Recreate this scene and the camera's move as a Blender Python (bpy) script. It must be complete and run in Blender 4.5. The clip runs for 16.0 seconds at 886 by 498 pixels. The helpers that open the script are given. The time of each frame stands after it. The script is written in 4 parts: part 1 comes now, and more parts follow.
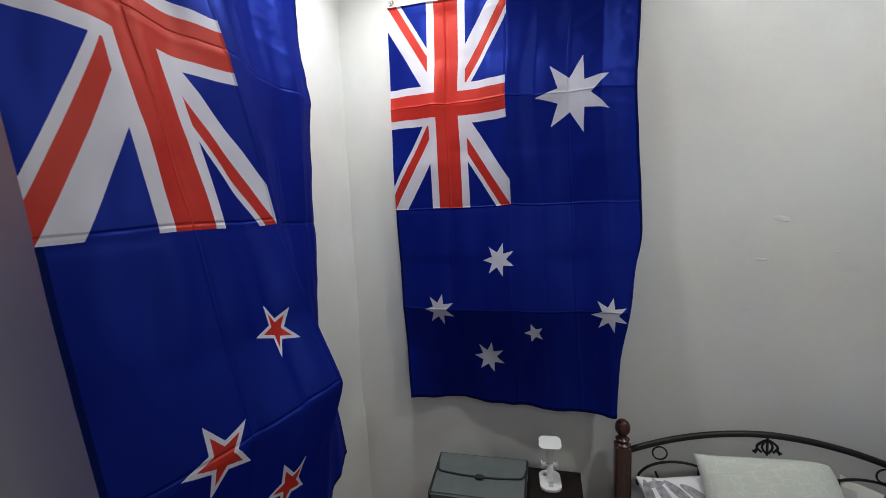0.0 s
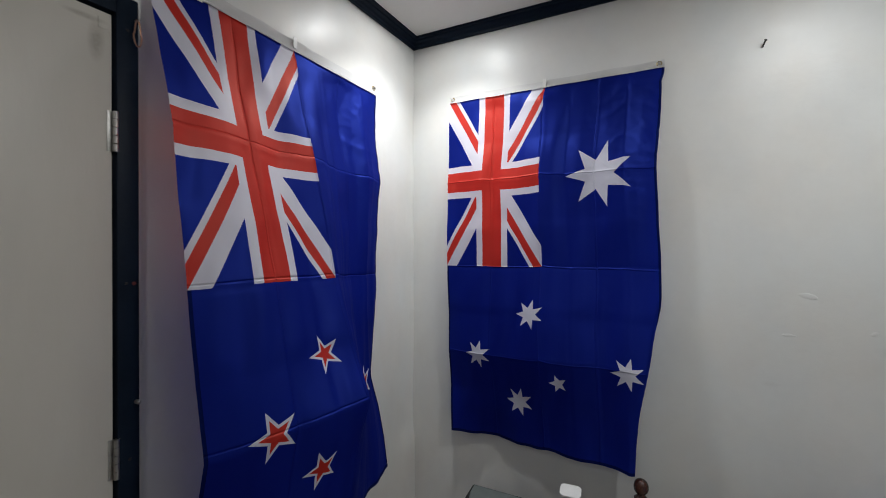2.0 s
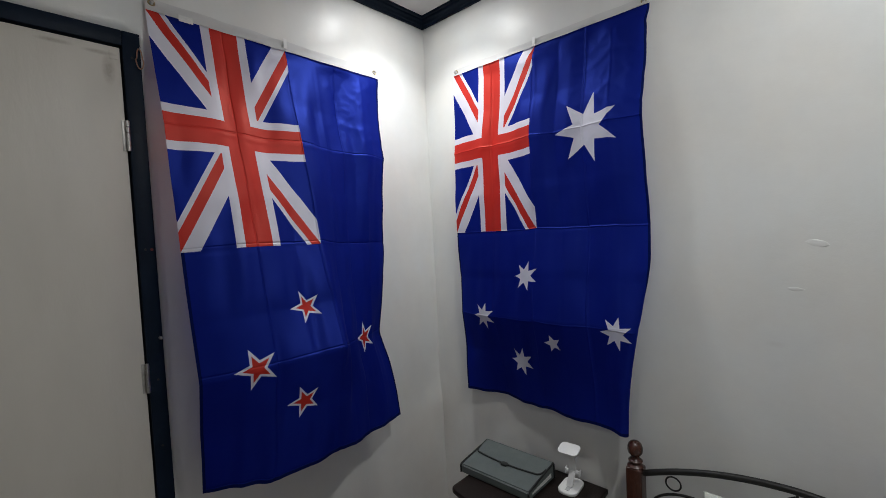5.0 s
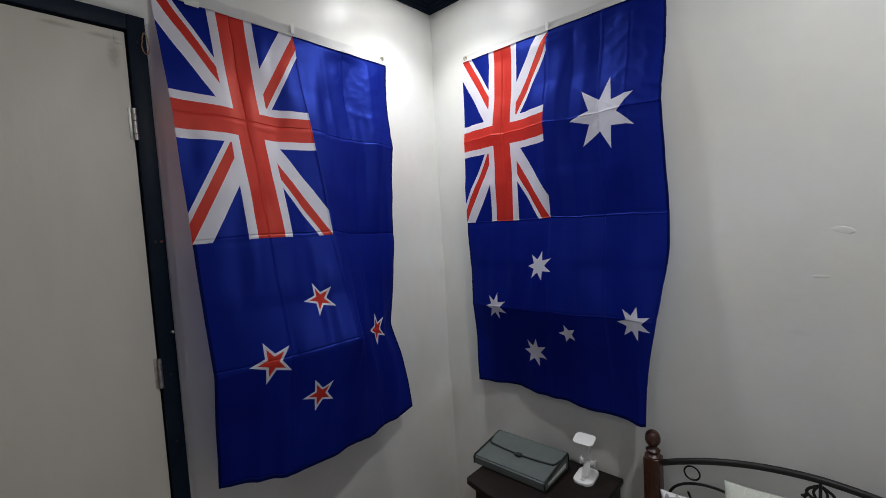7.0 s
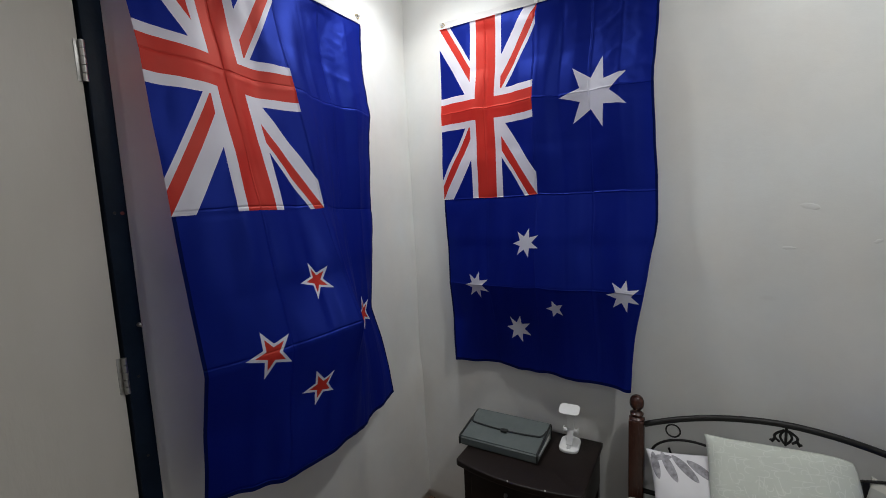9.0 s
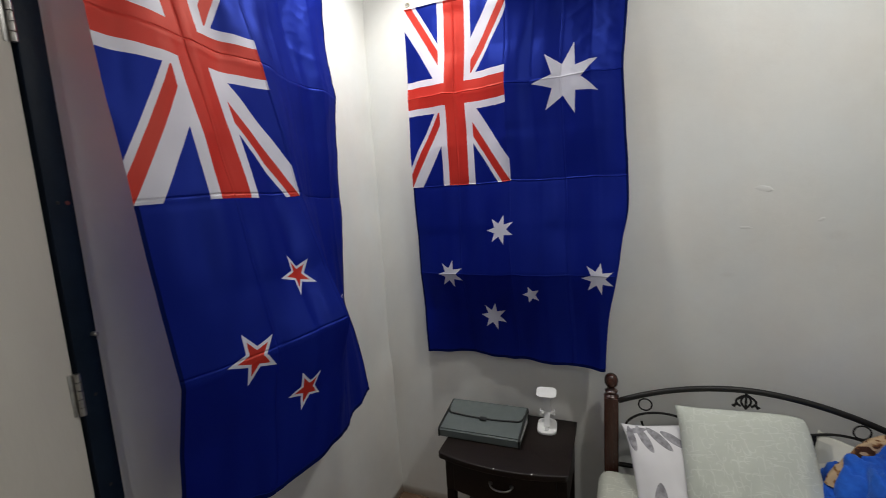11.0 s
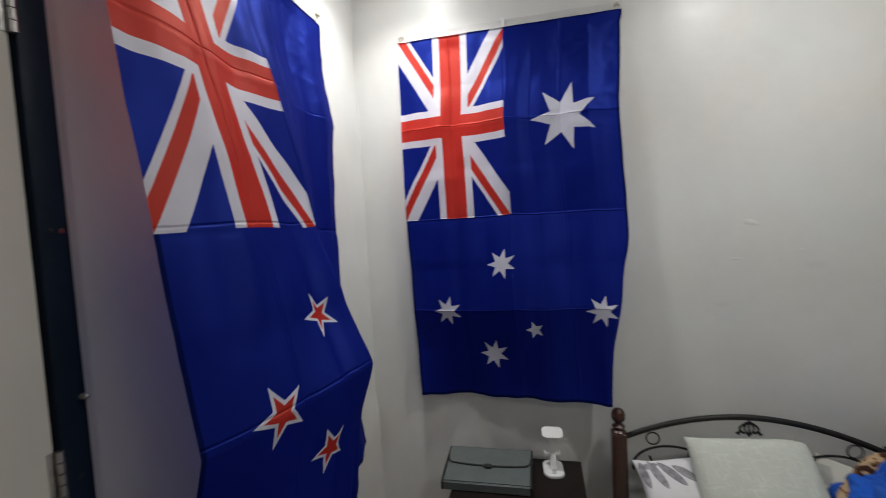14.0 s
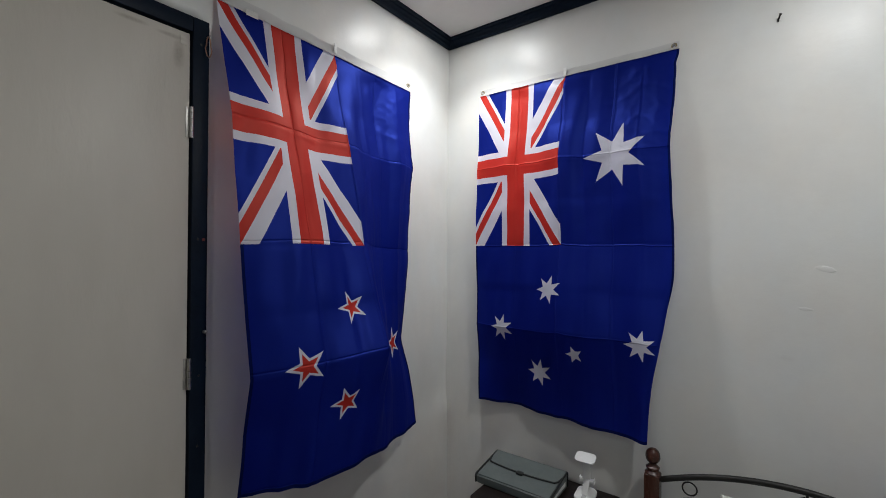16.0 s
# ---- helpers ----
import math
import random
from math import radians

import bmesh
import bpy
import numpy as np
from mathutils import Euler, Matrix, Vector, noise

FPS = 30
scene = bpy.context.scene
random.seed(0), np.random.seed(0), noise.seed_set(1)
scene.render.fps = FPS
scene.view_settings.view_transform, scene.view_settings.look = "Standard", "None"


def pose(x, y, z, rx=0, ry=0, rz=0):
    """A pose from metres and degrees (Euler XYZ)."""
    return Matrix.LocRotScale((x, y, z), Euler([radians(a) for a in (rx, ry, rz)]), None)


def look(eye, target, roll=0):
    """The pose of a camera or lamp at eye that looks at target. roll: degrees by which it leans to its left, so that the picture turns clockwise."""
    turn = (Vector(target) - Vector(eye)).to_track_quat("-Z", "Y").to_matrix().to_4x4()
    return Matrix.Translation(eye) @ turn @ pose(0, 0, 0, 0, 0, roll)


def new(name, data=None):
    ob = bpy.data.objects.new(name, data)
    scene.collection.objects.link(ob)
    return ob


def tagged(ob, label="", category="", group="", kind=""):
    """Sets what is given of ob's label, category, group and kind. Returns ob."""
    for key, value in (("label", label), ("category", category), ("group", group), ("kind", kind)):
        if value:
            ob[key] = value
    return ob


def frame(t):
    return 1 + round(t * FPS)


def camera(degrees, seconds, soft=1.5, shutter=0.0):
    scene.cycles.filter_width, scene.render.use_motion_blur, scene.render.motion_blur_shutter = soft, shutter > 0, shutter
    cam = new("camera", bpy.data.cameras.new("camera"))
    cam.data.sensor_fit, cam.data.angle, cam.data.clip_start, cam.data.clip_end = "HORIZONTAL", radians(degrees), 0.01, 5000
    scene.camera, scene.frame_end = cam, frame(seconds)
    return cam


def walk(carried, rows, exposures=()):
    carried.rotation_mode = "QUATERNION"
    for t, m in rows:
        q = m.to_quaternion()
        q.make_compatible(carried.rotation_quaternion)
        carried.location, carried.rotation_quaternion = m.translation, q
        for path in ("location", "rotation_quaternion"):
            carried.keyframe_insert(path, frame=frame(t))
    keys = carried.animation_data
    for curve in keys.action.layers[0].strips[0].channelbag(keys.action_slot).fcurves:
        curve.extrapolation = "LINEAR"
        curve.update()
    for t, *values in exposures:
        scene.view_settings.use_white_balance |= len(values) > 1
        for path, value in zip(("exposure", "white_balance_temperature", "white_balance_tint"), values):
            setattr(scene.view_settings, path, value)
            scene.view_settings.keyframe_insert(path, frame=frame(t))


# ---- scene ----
cam = camera(92.1, 16.0, soft=0.82, shutter=0.3)
METRES, EYE, TILT, LEAN, TURN = 8.0, 1.5, 0.0, 0.0, 0.0
PATH = [
    (0, (0.782, -1.613, 1.582), (0.302, 0.316, 1.363), -2.3),
    (0.5, (0.861, -1.707, 1.588), (0.294, 0.204, 1.423), -1.3),
    (1, (0.887, -1.777, 1.596), (0.276, 0.123, 1.463), -1.4),
    (1.5, (0.976, -1.783, 1.619), (0.307, 0.1, 1.536), -2.0),
    (2, (1.105, -1.798, 1.646), (0.178, -0.026, 1.633), 0.1),
    (2.5, (1.269, -1.81, 1.676), (0.184, -0.13, 1.667), 1.2),
    (3, (1.396, -1.744, 1.646), (0.175, -0.16, 1.677), 1.1),
    (3.5, (1.524, -1.641, 1.599), (0.242, -0.105, 1.609), -1.1),
    (4, (1.576, -1.597, 1.568), (0.223, -0.125, 1.526), -1.8),
    (6.5, (1.52, -1.626, 1.577), (0.164, -0.159, 1.466), -3.6),
    (7, (1.498, -1.63, 1.569), (0.147, -0.16, 1.443), -3.3),
    (7.5, (1.46, -1.655, 1.564), (0.127, -0.172, 1.418), -2.8),
    (8, (1.392, -1.68, 1.585), (0.146, -0.127, 1.398), -2.7),
    (8.5, (1.288, -1.734, 1.563), (0.193, -0.072, 1.361), -2.6),
    (11, (1.035, -1.782, 1.542), (0.295, 0.056, 1.268), -3.3),
    (11.2, (1.051, -1.779, 1.539), (0.433, 0.103, 1.265), -3.0),
    (11.5, (1.005, -1.76, 1.521), (0.596, 0.178, 1.246), -2.6),
    (12, (0.965, -1.74, 1.521), (0.591, 0.206, 1.249), -2.8),
    (12.5, (0.805, -1.757, 1.558), (0.526, 0.214, 1.359), -2.6),
    (13, (0.666, -1.793, 1.561), (0.478, 0.191, 1.392), -2.7),
    (13.5, (0.665, -1.787, 1.56), (0.549, 0.204, 1.406), -2.9),
    (14, (0.77, -1.789, 1.536), (0.316, 0.155, 1.422), -3.1),
    (14.3, (0.921, -1.775, 1.519), (-0.025, -0.017, 1.401), -1.5),
    (14.5, (1.042, -1.775, 1.5), (-0.124, -0.153, 1.394), 0.3),
    (15, (1.239, -1.797, 1.527), (0.007, -0.225, 1.415), 0.6),
    (15.5, (1.32, -1.822, 1.534), (0.132, -0.216, 1.45), 1.1),
    (16, (1.349, -1.85, 1.533), (0.155, -0.246, 1.54), 0.5),
]
# seconds, stops, kelvin, tint
EXPOSURE = [(0, 0.1, 6480, 10), (1, 0.08, 6480, 10), (2, 0, 6480, 10), (8.5, 0.02, 6480, 10), (11, 0.24, 6800, 10), (11.5, 0.36, 6812, 10), (12, 0.36, 6824, 10), (12.5, 0.22, 6836, 10), (13, 0.17, 6848, 10), (13.5, 0.15, 6860, 10), (14, 0.12, 6710, 10), (14.3, 0.28, 6620, 10), (14.5, 0.35, 6560, 10), (15, 0.28, 6540, 10), (15.5, 0.03, 6520, 10), (16, 0, 6500, 10)]
walk(cam, [(t, look(eye, target, roll)) for t, eye, target, roll in PATH], EXPOSURE)

# ---- light ----
CEIL, EAST, SOUTH = 2.65, 1.95, -3.90
world = bpy.data.worlds.new("world")
scene.world = world
world.use_nodes = True
world.node_tree.nodes["Background"].inputs["Color"].default_value = (0.5, 0.55, 0.6, 1)
world.node_tree.nodes["Background"].inputs["Strength"].default_value = 0.02
# the third lamp, to the south, is unseen and added as fill
LAMPS = [(0.315, -0.340, 2.4, 176), (1.65, -0.82, 9.6, 178), (0.95, -2.65, 4.4, 170)]
# extra narrow lamp added at the corner downlight to brighten the lower walls
NARROW_BEAM = [(0.315, -0.340, 4.0, 112)]
for lx, ly, watt, beam in LAMPS + NARROW_BEAM:
    lamp = bpy.data.lights.new("downlight_and_fill_glow", "AREA")
    lamp.shape, lamp.size, lamp.energy = "DISK", 0.11, watt
    lamp.color = (0.985, 1.0, 0.995)
    lamp.spread = radians(beam)
    ob = new("downlight_and_fill_glow", lamp)
    ob.matrix_world = pose(lx, ly, CEIL - 0.012)


# ---- materials ----
def material(name, base, rough=0.5, metal=0.0, spec=0.5):
    m = bpy.data.materials.new(name)
    m.use_nodes = True
    n = m.node_tree.nodes["Principled BSDF"]
    n.inputs["Base Color"].default_value = (*base, 1)
    n.inputs["Roughness"].default_value = rough
    n.inputs["Metallic"].default_value = metal
    n.inputs["Specular IOR Level"].default_value = spec
    return m, m.node_tree, n


def add(tree, kind, **values):
    n = tree.nodes.new(kind)
    for key, value in values.items():
        key = key.replace("_", " ")
        if key in n.inputs:
            n.inputs[key].default_value = value
    return n


def noise_of(tree, scale, detail=4.0, rough=0.55, stretch=(1, 1, 1)):
    co = tree.nodes.new("ShaderNodeTexCoord")
    mp = tree.nodes.new("ShaderNodeMapping")
    mp.inputs["Scale"].default_value = stretch
    n = add(tree, "ShaderNodeTexNoise", Scale=scale, Detail=detail, Roughness=rough)
    tree.links.new(co.outputs["Object"], mp.inputs["Vector"])
    tree.links.new(mp.outputs["Vector"], n.inputs["Vector"])
    return n


def ramp_of(tree, fac, stops):
    r = tree.nodes.new("ShaderNodeValToRGB")
    while len(r.color_ramp.elements) < len(stops):
        r.color_ramp.elements.new(0.5)
    for e, (p, c) in zip(r.color_ramp.elements, stops):
        e.position, e.color = p, (*c, 1)
    tree.links.new(fac, r.inputs["Fac"])
    return r.outputs["Color"]


def bump_of(tree, node, height, distance, strength=1.0, before=None):
    b = add(tree, "ShaderNodeBump", Strength=strength, Distance=distance)
    tree.links.new(height, b.inputs["Height"])
    if before is not None:
        tree.links.new(before.outputs["Normal"], b.inputs["Normal"])
    tree.links.new(b.outputs["Normal"], node.inputs["Normal"])
    return b


def varied(name, dark, light, rough, scale, stretch=(1, 1, 1), bump=0.0004, spec=0.5, fine=60.0, metal=0.0):
    """Two colours mixed by a coarse and a fine noise, with relief and uneven gloss."""
    m, t, n = material(name, light, rough, metal, spec)
    a, b = noise_of(t, scale, 5, 0.6, stretch), noise_of(t, scale * 7, 3, 0.5, stretch)
    mix = add(t, "ShaderNodeMath")
    mix.operation = "MULTIPLY_ADD"
    t.links.new(b.outputs["Fac"], mix.inputs[0])
    mix.inputs[1].default_value = 0.35
    t.links.new(a.outputs["Fac"], mix.inputs[2])
    t.links.new(ramp_of(t, mix.outputs[0], [(0.42, dark), (0.95, light)]), n.inputs["Base Color"])
    rr = add(t, "ShaderNodeMapRange")
    rr.inputs["To Min"].default_value, rr.inputs["To Max"].default_value = rough * 0.8, min(1.0, rough * 1.25)
    t.links.new(b.outputs["Fac"], rr.inputs["Value"])
    t.links.new(rr.outputs["Result"], n.inputs["Roughness"])
    f = noise_of(t, fine, 3, 0.6, stretch)
    bump_of(t, n, f.outputs["Fac"], bump)
    return m


def wall_paint():
    m, t, n = material("wall_paint", (0.78, 0.77, 0.75), 0.33, 0, 0.38)
    a, b, c = noise_of(t, 1.7, 5, 0.6), noise_of(t, 14, 4, 0.6), noise_of(t, 5, 2, 0.5, (1, 1, 0.35))
    mix = add(t, "ShaderNodeMath")
    mix.operation = "MULTIPLY_ADD"
    t.links.new(b.outputs["Fac"], mix.inputs[0])
    mix.inputs[1].default_value = 0.3
    t.links.new(a.outputs["Fac"], mix.inputs[2])
    t.links.new(ramp_of(t, mix.outputs[0], [(0.35, (0.655, 0.65, 0.628)), (0.8, (0.735, 0.735, 0.715))]), n.inputs["Base Color"])
    cool = ramp_of(t, noise_of(t, 3.3, 3, 0.6, (1, 1, 0.7)).outputs["Fac"], [(0.36, (1.0, 0.985, 0.965)), (0.64, (0.965, 0.985, 1.0))])
    tone = t.nodes.new("ShaderNodeMix")
    tone.data_type, tone.blend_type = "RGBA", "MULTIPLY"
    tone.inputs["Factor"].default_value = 1.0
    t.links.new(n.inputs["Base Color"].links[0].from_socket, tone.inputs["A"])
    t.links.new(cool, tone.inputs["B"])
    t.links.new(tone.outputs["Result"], n.inputs["Base Color"])
    r = add(t, "ShaderNodeMapRange")
    r.inputs["To Min"].default_value, r.inputs["To Max"].default_value = 0.26, 0.42
    t.links.new(b.outputs["Fac"], r.inputs["Value"])
    t.links.new(r.outputs["Result"], n.inputs["Roughness"])
    first = bump_of(t, n, c.outputs["Fac"], 0.006, 0.6)
    mid = bump_of(t, n, noise_of(t, 38, 4, 0.6).outputs["Fac"], 0.0008, 0.7, first)
    bump_of(t, n, noise_of(t, 320, 2).outputs["Fac"], 0.0003, 0.6, mid)
    return m


def cloth(name, base, glow, rough=0.49, sheen=(0.9, 0.9, 0.95)):
    """Thin printed polyester: a satin face that lets some light through."""
    m, t, n = material(name, base, 0.6, 0, 0.02)
    a = noise_of(t, 5, 4)
    dim = tuple(x * 0.82 for x in base)
    t.links.new(ramp_of(t, a.outputs["Fac"], [(0.3, dim), (0.7, base)]), n.inputs["Base Color"])
    weave = noise_of(t, 900, 1, 0.5, (1, 1, 0.35))
    wrinkle = noise_of(t, 11, 3, 0.5, (1, 1, 0.6))
    first = bump_of(t, n, wrinkle.outputs["Fac"], 0.0030, 0.8)
    second = bump_of(t, n, weave.outputs["Fac"], 0.00025, 0.5, first)
    uv = t.nodes.new("ShaderNodeUVMap")
    uv.uv_map = "cloth"
    split = t.nodes.new("ShaderNodeSeparateXYZ")
    t.links.new(uv.outputs["UV"], split.inputs["Vector"])
    warp = noise_of(t, 3, 2)
    total = None
    for axis, panel in (("X", 0.225), ("Y", 0.381)):
        shift = add(t, "ShaderNodeMath")
        shift.operation = "MULTIPLY_ADD"
        t.links.new(warp.outputs["Fac"], shift.inputs[0])
        shift.inputs[1].default_value = 0.012
        t.links.new(split.outputs[axis], shift.inputs[2])
        fold = add(t, "ShaderNodeMath")
        fold.operation = "PINGPONG"
        t.links.new(shift.outputs[0], fold.inputs[0])
        fold.inputs[1].default_value = panel / 2
        ridge = add(t, "ShaderNodeMapRange")
        ridge.interpolation_type = "SMOOTHSTEP"
        for key, value in (("From Min", 0.0), ("From Max", 0.0048), ("To Min", 1.0), ("To Max", 0.0)):
            ridge.inputs[key].default_value = value
        t.links.new(fold.outputs[0], ridge.inputs["Value"])
        if total is None:
            total = ridge.outputs["Result"]
        else:
            both = add(t, "ShaderNodeMath")
            both.operation = "MAXIMUM"
            t.links.new(total, both.inputs[0])
            t.links.new(ridge.outputs["Result"], both.inputs[1])
            total = both.outputs[0]
    bump_of(t, n, total, 0.0026, 0.85, second)
    satin = add(t, "ShaderNodeBsdfAnisotropic", Roughness=rough)
    satin.inputs["Color"].default_value = (*sheen, 1)
    t.links.new(n.inputs["Normal"].links[0].from_socket, satin.inputs["Normal"])
    gloss = add(t, "ShaderNodeMixShader", Fac=0.095)
    t.links.new(n.outputs["BSDF"], gloss.inputs[1])
    t.links.new(satin.outputs["BSDF"], gloss.inputs[2])
    tr = add(t, "ShaderNodeBsdfTranslucent")
    tr.inputs["Color"].default_value = (*glow, 1)
    mix = add(t, "ShaderNodeMixShader", Fac=0.31)
    t.links.new(gloss.outputs["Shader"], mix.inputs[1])
    t.links.new(tr.outputs["BSDF"], mix.inputs[2])
    t.links.new(mix.outputs["Shader"], t.nodes["Material Output"].inputs["Surface"])
    return m


def printed(name, ground, inks, scale, rough=0.85, cut=(0.56, 0.60), kind="NOISE", stretch=(1, 1, 1), warp=0.0):
    """Woven cloth with a printed pattern: blotches of ink on the ground colour."""
    m, t, n = material(name, ground, rough, 0, 0.2)
    co, mp = t.nodes.new("ShaderNodeTexCoord"), t.nodes.new("ShaderNodeMapping")
    mp.inputs["Scale"].default_value = stretch
    t.links.new(co.outputs["Object"], mp.inputs["Vector"])
    if kind == "NOISE":
        p = add(t, "ShaderNodeTexNoise", Scale=scale, Detail=1.0, Distortion=warp)
        out = p.outputs["Fac"]
    else:
        p = add(t, "ShaderNodeTexVoronoi", Scale=scale)
        p.feature = kind
        out = p.outputs["Distance"]
    t.links.new(mp.outputs["Vector"], p.inputs["Vector"])
    stops = [(cut[0], ground)] + [(cut[1] + 0.06 * i, c) for i, c in enumerate(inks)]
    if len(cut) == 3:
        stops = [(cut[0], ground), (cut[1], inks[0]), (cut[2], ground)]
    t.links.new(ramp_of(t, out, stops), n.inputs["Base Color"])
    first = bump_of(t, n, noise_of(t, 18, 4).outputs["Fac"], 0.004, 0.5)
    bump_of(t, n, noise_of(t, 500, 1).outputs["Fac"], 0.0004, 0.5, first)
    return m


def node_math(t, op, a, b):
    n = add(t, "ShaderNodeMath")
    n.operation = op
    for k, x in enumerate((a, b)):
        if isinstance(x, (int, float)):
            n.inputs[k].default_value = x
        elif x is not None:
            t.links.new(x, n.inputs[k])
    return n.outputs[0]


def band(t, value, low, high, soft):
    """1 where the value lies between low and high, with soft ends."""
    up = add(t, "ShaderNodeMapRange", **{"From Min": low - soft, "From Max": low + soft})
    down = add(t, "ShaderNodeMapRange", **{"From Min": high - soft, "From Max": high + soft, "To Min": 1.0, "To Max": 0.0})
    t.links.new(value, up.inputs["Value"])
    t.links.new(value, down.inputs["Value"])
    return node_math(t, "MULTIPLY", up.outputs["Result"], down.outputs["Result"])


def mixed(t, factor, a, b):
    mix = t.nodes.new("ShaderNodeMix")
    mix.data_type = "RGBA"
    t.links.new(factor, mix.inputs["Factor"])
    for key, x in (("A", a), ("B", b)):
        if isinstance(x, tuple):
            mix.inputs[key].default_value = (*x, 1)
        else:
            t.links.new(x, mix.inputs[key])
    return mix.outputs["Result"]


def soft_relief(t, n):
    first = bump_of(t, n, noise_of(t, 18, 4).outputs["Fac"], 0.004, 0.5)
    bump_of(t, n, noise_of(t, 500, 1).outputs["Fac"], 0.0004, 0.5, first)


def scribbled(name, ground, ink, scale, rough=0.85):
    """Cotton printed with pale strokes and hooks, scattered and turned at random."""
    m, t, n = material(name, ground, rough, 0, 0.2)
    co = t.nodes.new("ShaderNodeTexCoord")
    marks = None
    for shift in (0.0, 0.317):
        mv = t.nodes.new("ShaderNodeMapping")
        mv.inputs["Location"].default_value = (shift, shift * 1.7, 0)
        mv.inputs["Rotation"].default_value = (0, 0, -0.30)
        t.links.new(co.outputs["Object"], mv.inputs["Vector"])
        cell = add(t, "ShaderNodeTexVoronoi", Scale=scale, Randomness=0.75)
        cell.voronoi_dimensions = "2D"
        t.links.new(mv.outputs["Vector"], cell.inputs["Vector"])
        away = t.nodes.new("ShaderNodeVectorMath")
        away.operation = "SUBTRACT"
        t.links.new(mv.outputs["Vector"], away.inputs[0])
        t.links.new(cell.outputs["Position"], away.inputs[1])
        pick = t.nodes.new("ShaderNodeSeparateXYZ")
        t.links.new(cell.outputs["Color"], pick.inputs["Vector"])
        turn = t.nodes.new("ShaderNodeVectorRotate")
        turn.rotation_type = "Z_AXIS"
        t.links.new(away.outputs["Vector"], turn.inputs["Vector"])
        quarter = node_math(t, "MULTIPLY", node_math(t, "ROUND", node_math(t, "MULTIPLY", pick.outputs["X"], 4.0), 0.0), 1.5708)
        t.links.new(node_math(t, "ADD", quarter, node_math(t, "MULTIPLY", pick.outputs["Y"], 0.5)), turn.inputs["Angle"])
        xy = t.nodes.new("ShaderNodeSeparateXYZ")
        t.links.new(turn.outputs["Vector"], xy.inputs["Vector"])
        x, y = xy.outputs["X"], xy.outputs["Y"]
        r = node_math(t, "SQRT", node_math(t, "ADD", node_math(t, "MULTIPLY", x, x), node_math(t, "MULTIPLY", y, y)), 0.0)
        hook = node_math(t, "MULTIPLY", band(t, r, 0.0080, 0.0104, 0.0007), band(t, x, -0.003, 1.0, 0.001))
        line = node_math(t, "MULTIPLY", band(t, y, -0.0116, -0.0094, 0.0006), band(t, x, -0.040, 0.026, 0.001))
        both = node_math(t, "MAXIMUM", hook, line)
        marks = both if marks is None else node_math(t, "MAXIMUM", marks, both)
    worn = band(t, noise_of(t, 30, 3).outputs["Fac"], 0.38, 2.0, 0.1)
    tone = ramp_of(t, noise_of(t, 6, 3).outputs["Fac"], [(0.3, tuple(c * 0.93 for c in ground)), (0.7, ground)])
    t.links.new(mixed(t, node_math(t, "MULTIPLY", marks, worn), tone, ink), n.inputs["Base Color"])
    soft_relief(t, n)
    return m


def leafy(name, ground, ink, leaves, rough=0.85):
    """White cotton with long watercolour leaves."""
    m, t, n = material(name, ground, rough, 0, 0.2)
    co = t.nodes.new("ShaderNodeTexCoord")
    col = ramp_of(t, noise_of(t, 6, 3).outputs["Fac"], [(0.3, tuple(c * 0.95 for c in ground)), (0.7, ground)])
    wash = ramp_of(t, noise_of(t, 45, 3, 0.6).outputs["Fac"], [(0.35, ink), (0.65, tuple(c * 1.9 for c in ink))])
    for x, y, angle, length, width in leaves:
        mp = t.nodes.new("ShaderNodeMapping")
        mp.vector_type = "TEXTURE"
        mp.inputs["Location"].default_value = (x, y, 0)
        mp.inputs["Rotation"].default_value = (0, 0, radians(angle))
        mp.inputs["Scale"].default_value = (length / 2, width / 2, 1)
        t.links.new(co.outputs["Object"], mp.inputs["Vector"])
        xy = t.nodes.new("ShaderNodeSeparateXYZ")
        t.links.new(mp.outputs["Vector"], xy.inputs["Vector"])
        bow = node_math(t, "ADD", node_math(t, "MULTIPLY", xy.outputs["X"], xy.outputs["X"]), node_math(t, "POWER", node_math(t, "ABSOLUTE", xy.outputs["Y"], 0.0), 1.6))
        col = mixed(t, band(t, bow, -1.0, 1.0, 0.04), col, wash)
    t.links.new(col, n.inputs["Base Color"])
    soft_relief(t, n)
    return m


# leaf centre across and up the pillowcase, angle, length and width
LEAVES = [(-0.150, 0.125, -82, 0.09, 0.024), (-0.108, 0.122, -68, 0.105, 0.028), (-0.060, 0.120, -50, 0.11, 0.028), (-0.012, 0.115, -38, 0.10, 0.028), (-0.095, -0.085, 82, 0.13, 0.042), (0.02, -0.12, 60, 0.12, 0.04), (-0.13, 0.152, 6, 0.07, 0.020)]
WALL = wall_paint()
CEILING = varied("ceiling_paint", (0.66, 0.65, 0.63), (0.73, 0.72, 0.70), 0.7, 2.5)
NAVY = varied("navy_gloss_paint", (0.005, 0.010, 0.019), (0.009, 0.016, 0.030), 0.38, 9, bump=0.0008, spec=0.07)
DOORPAINT = varied("cream_door_paint", (0.50, 0.475, 0.42), (0.58, 0.555, 0.50), 0.42, 2.2, (1, 1, 0.3), bump=0.0006)


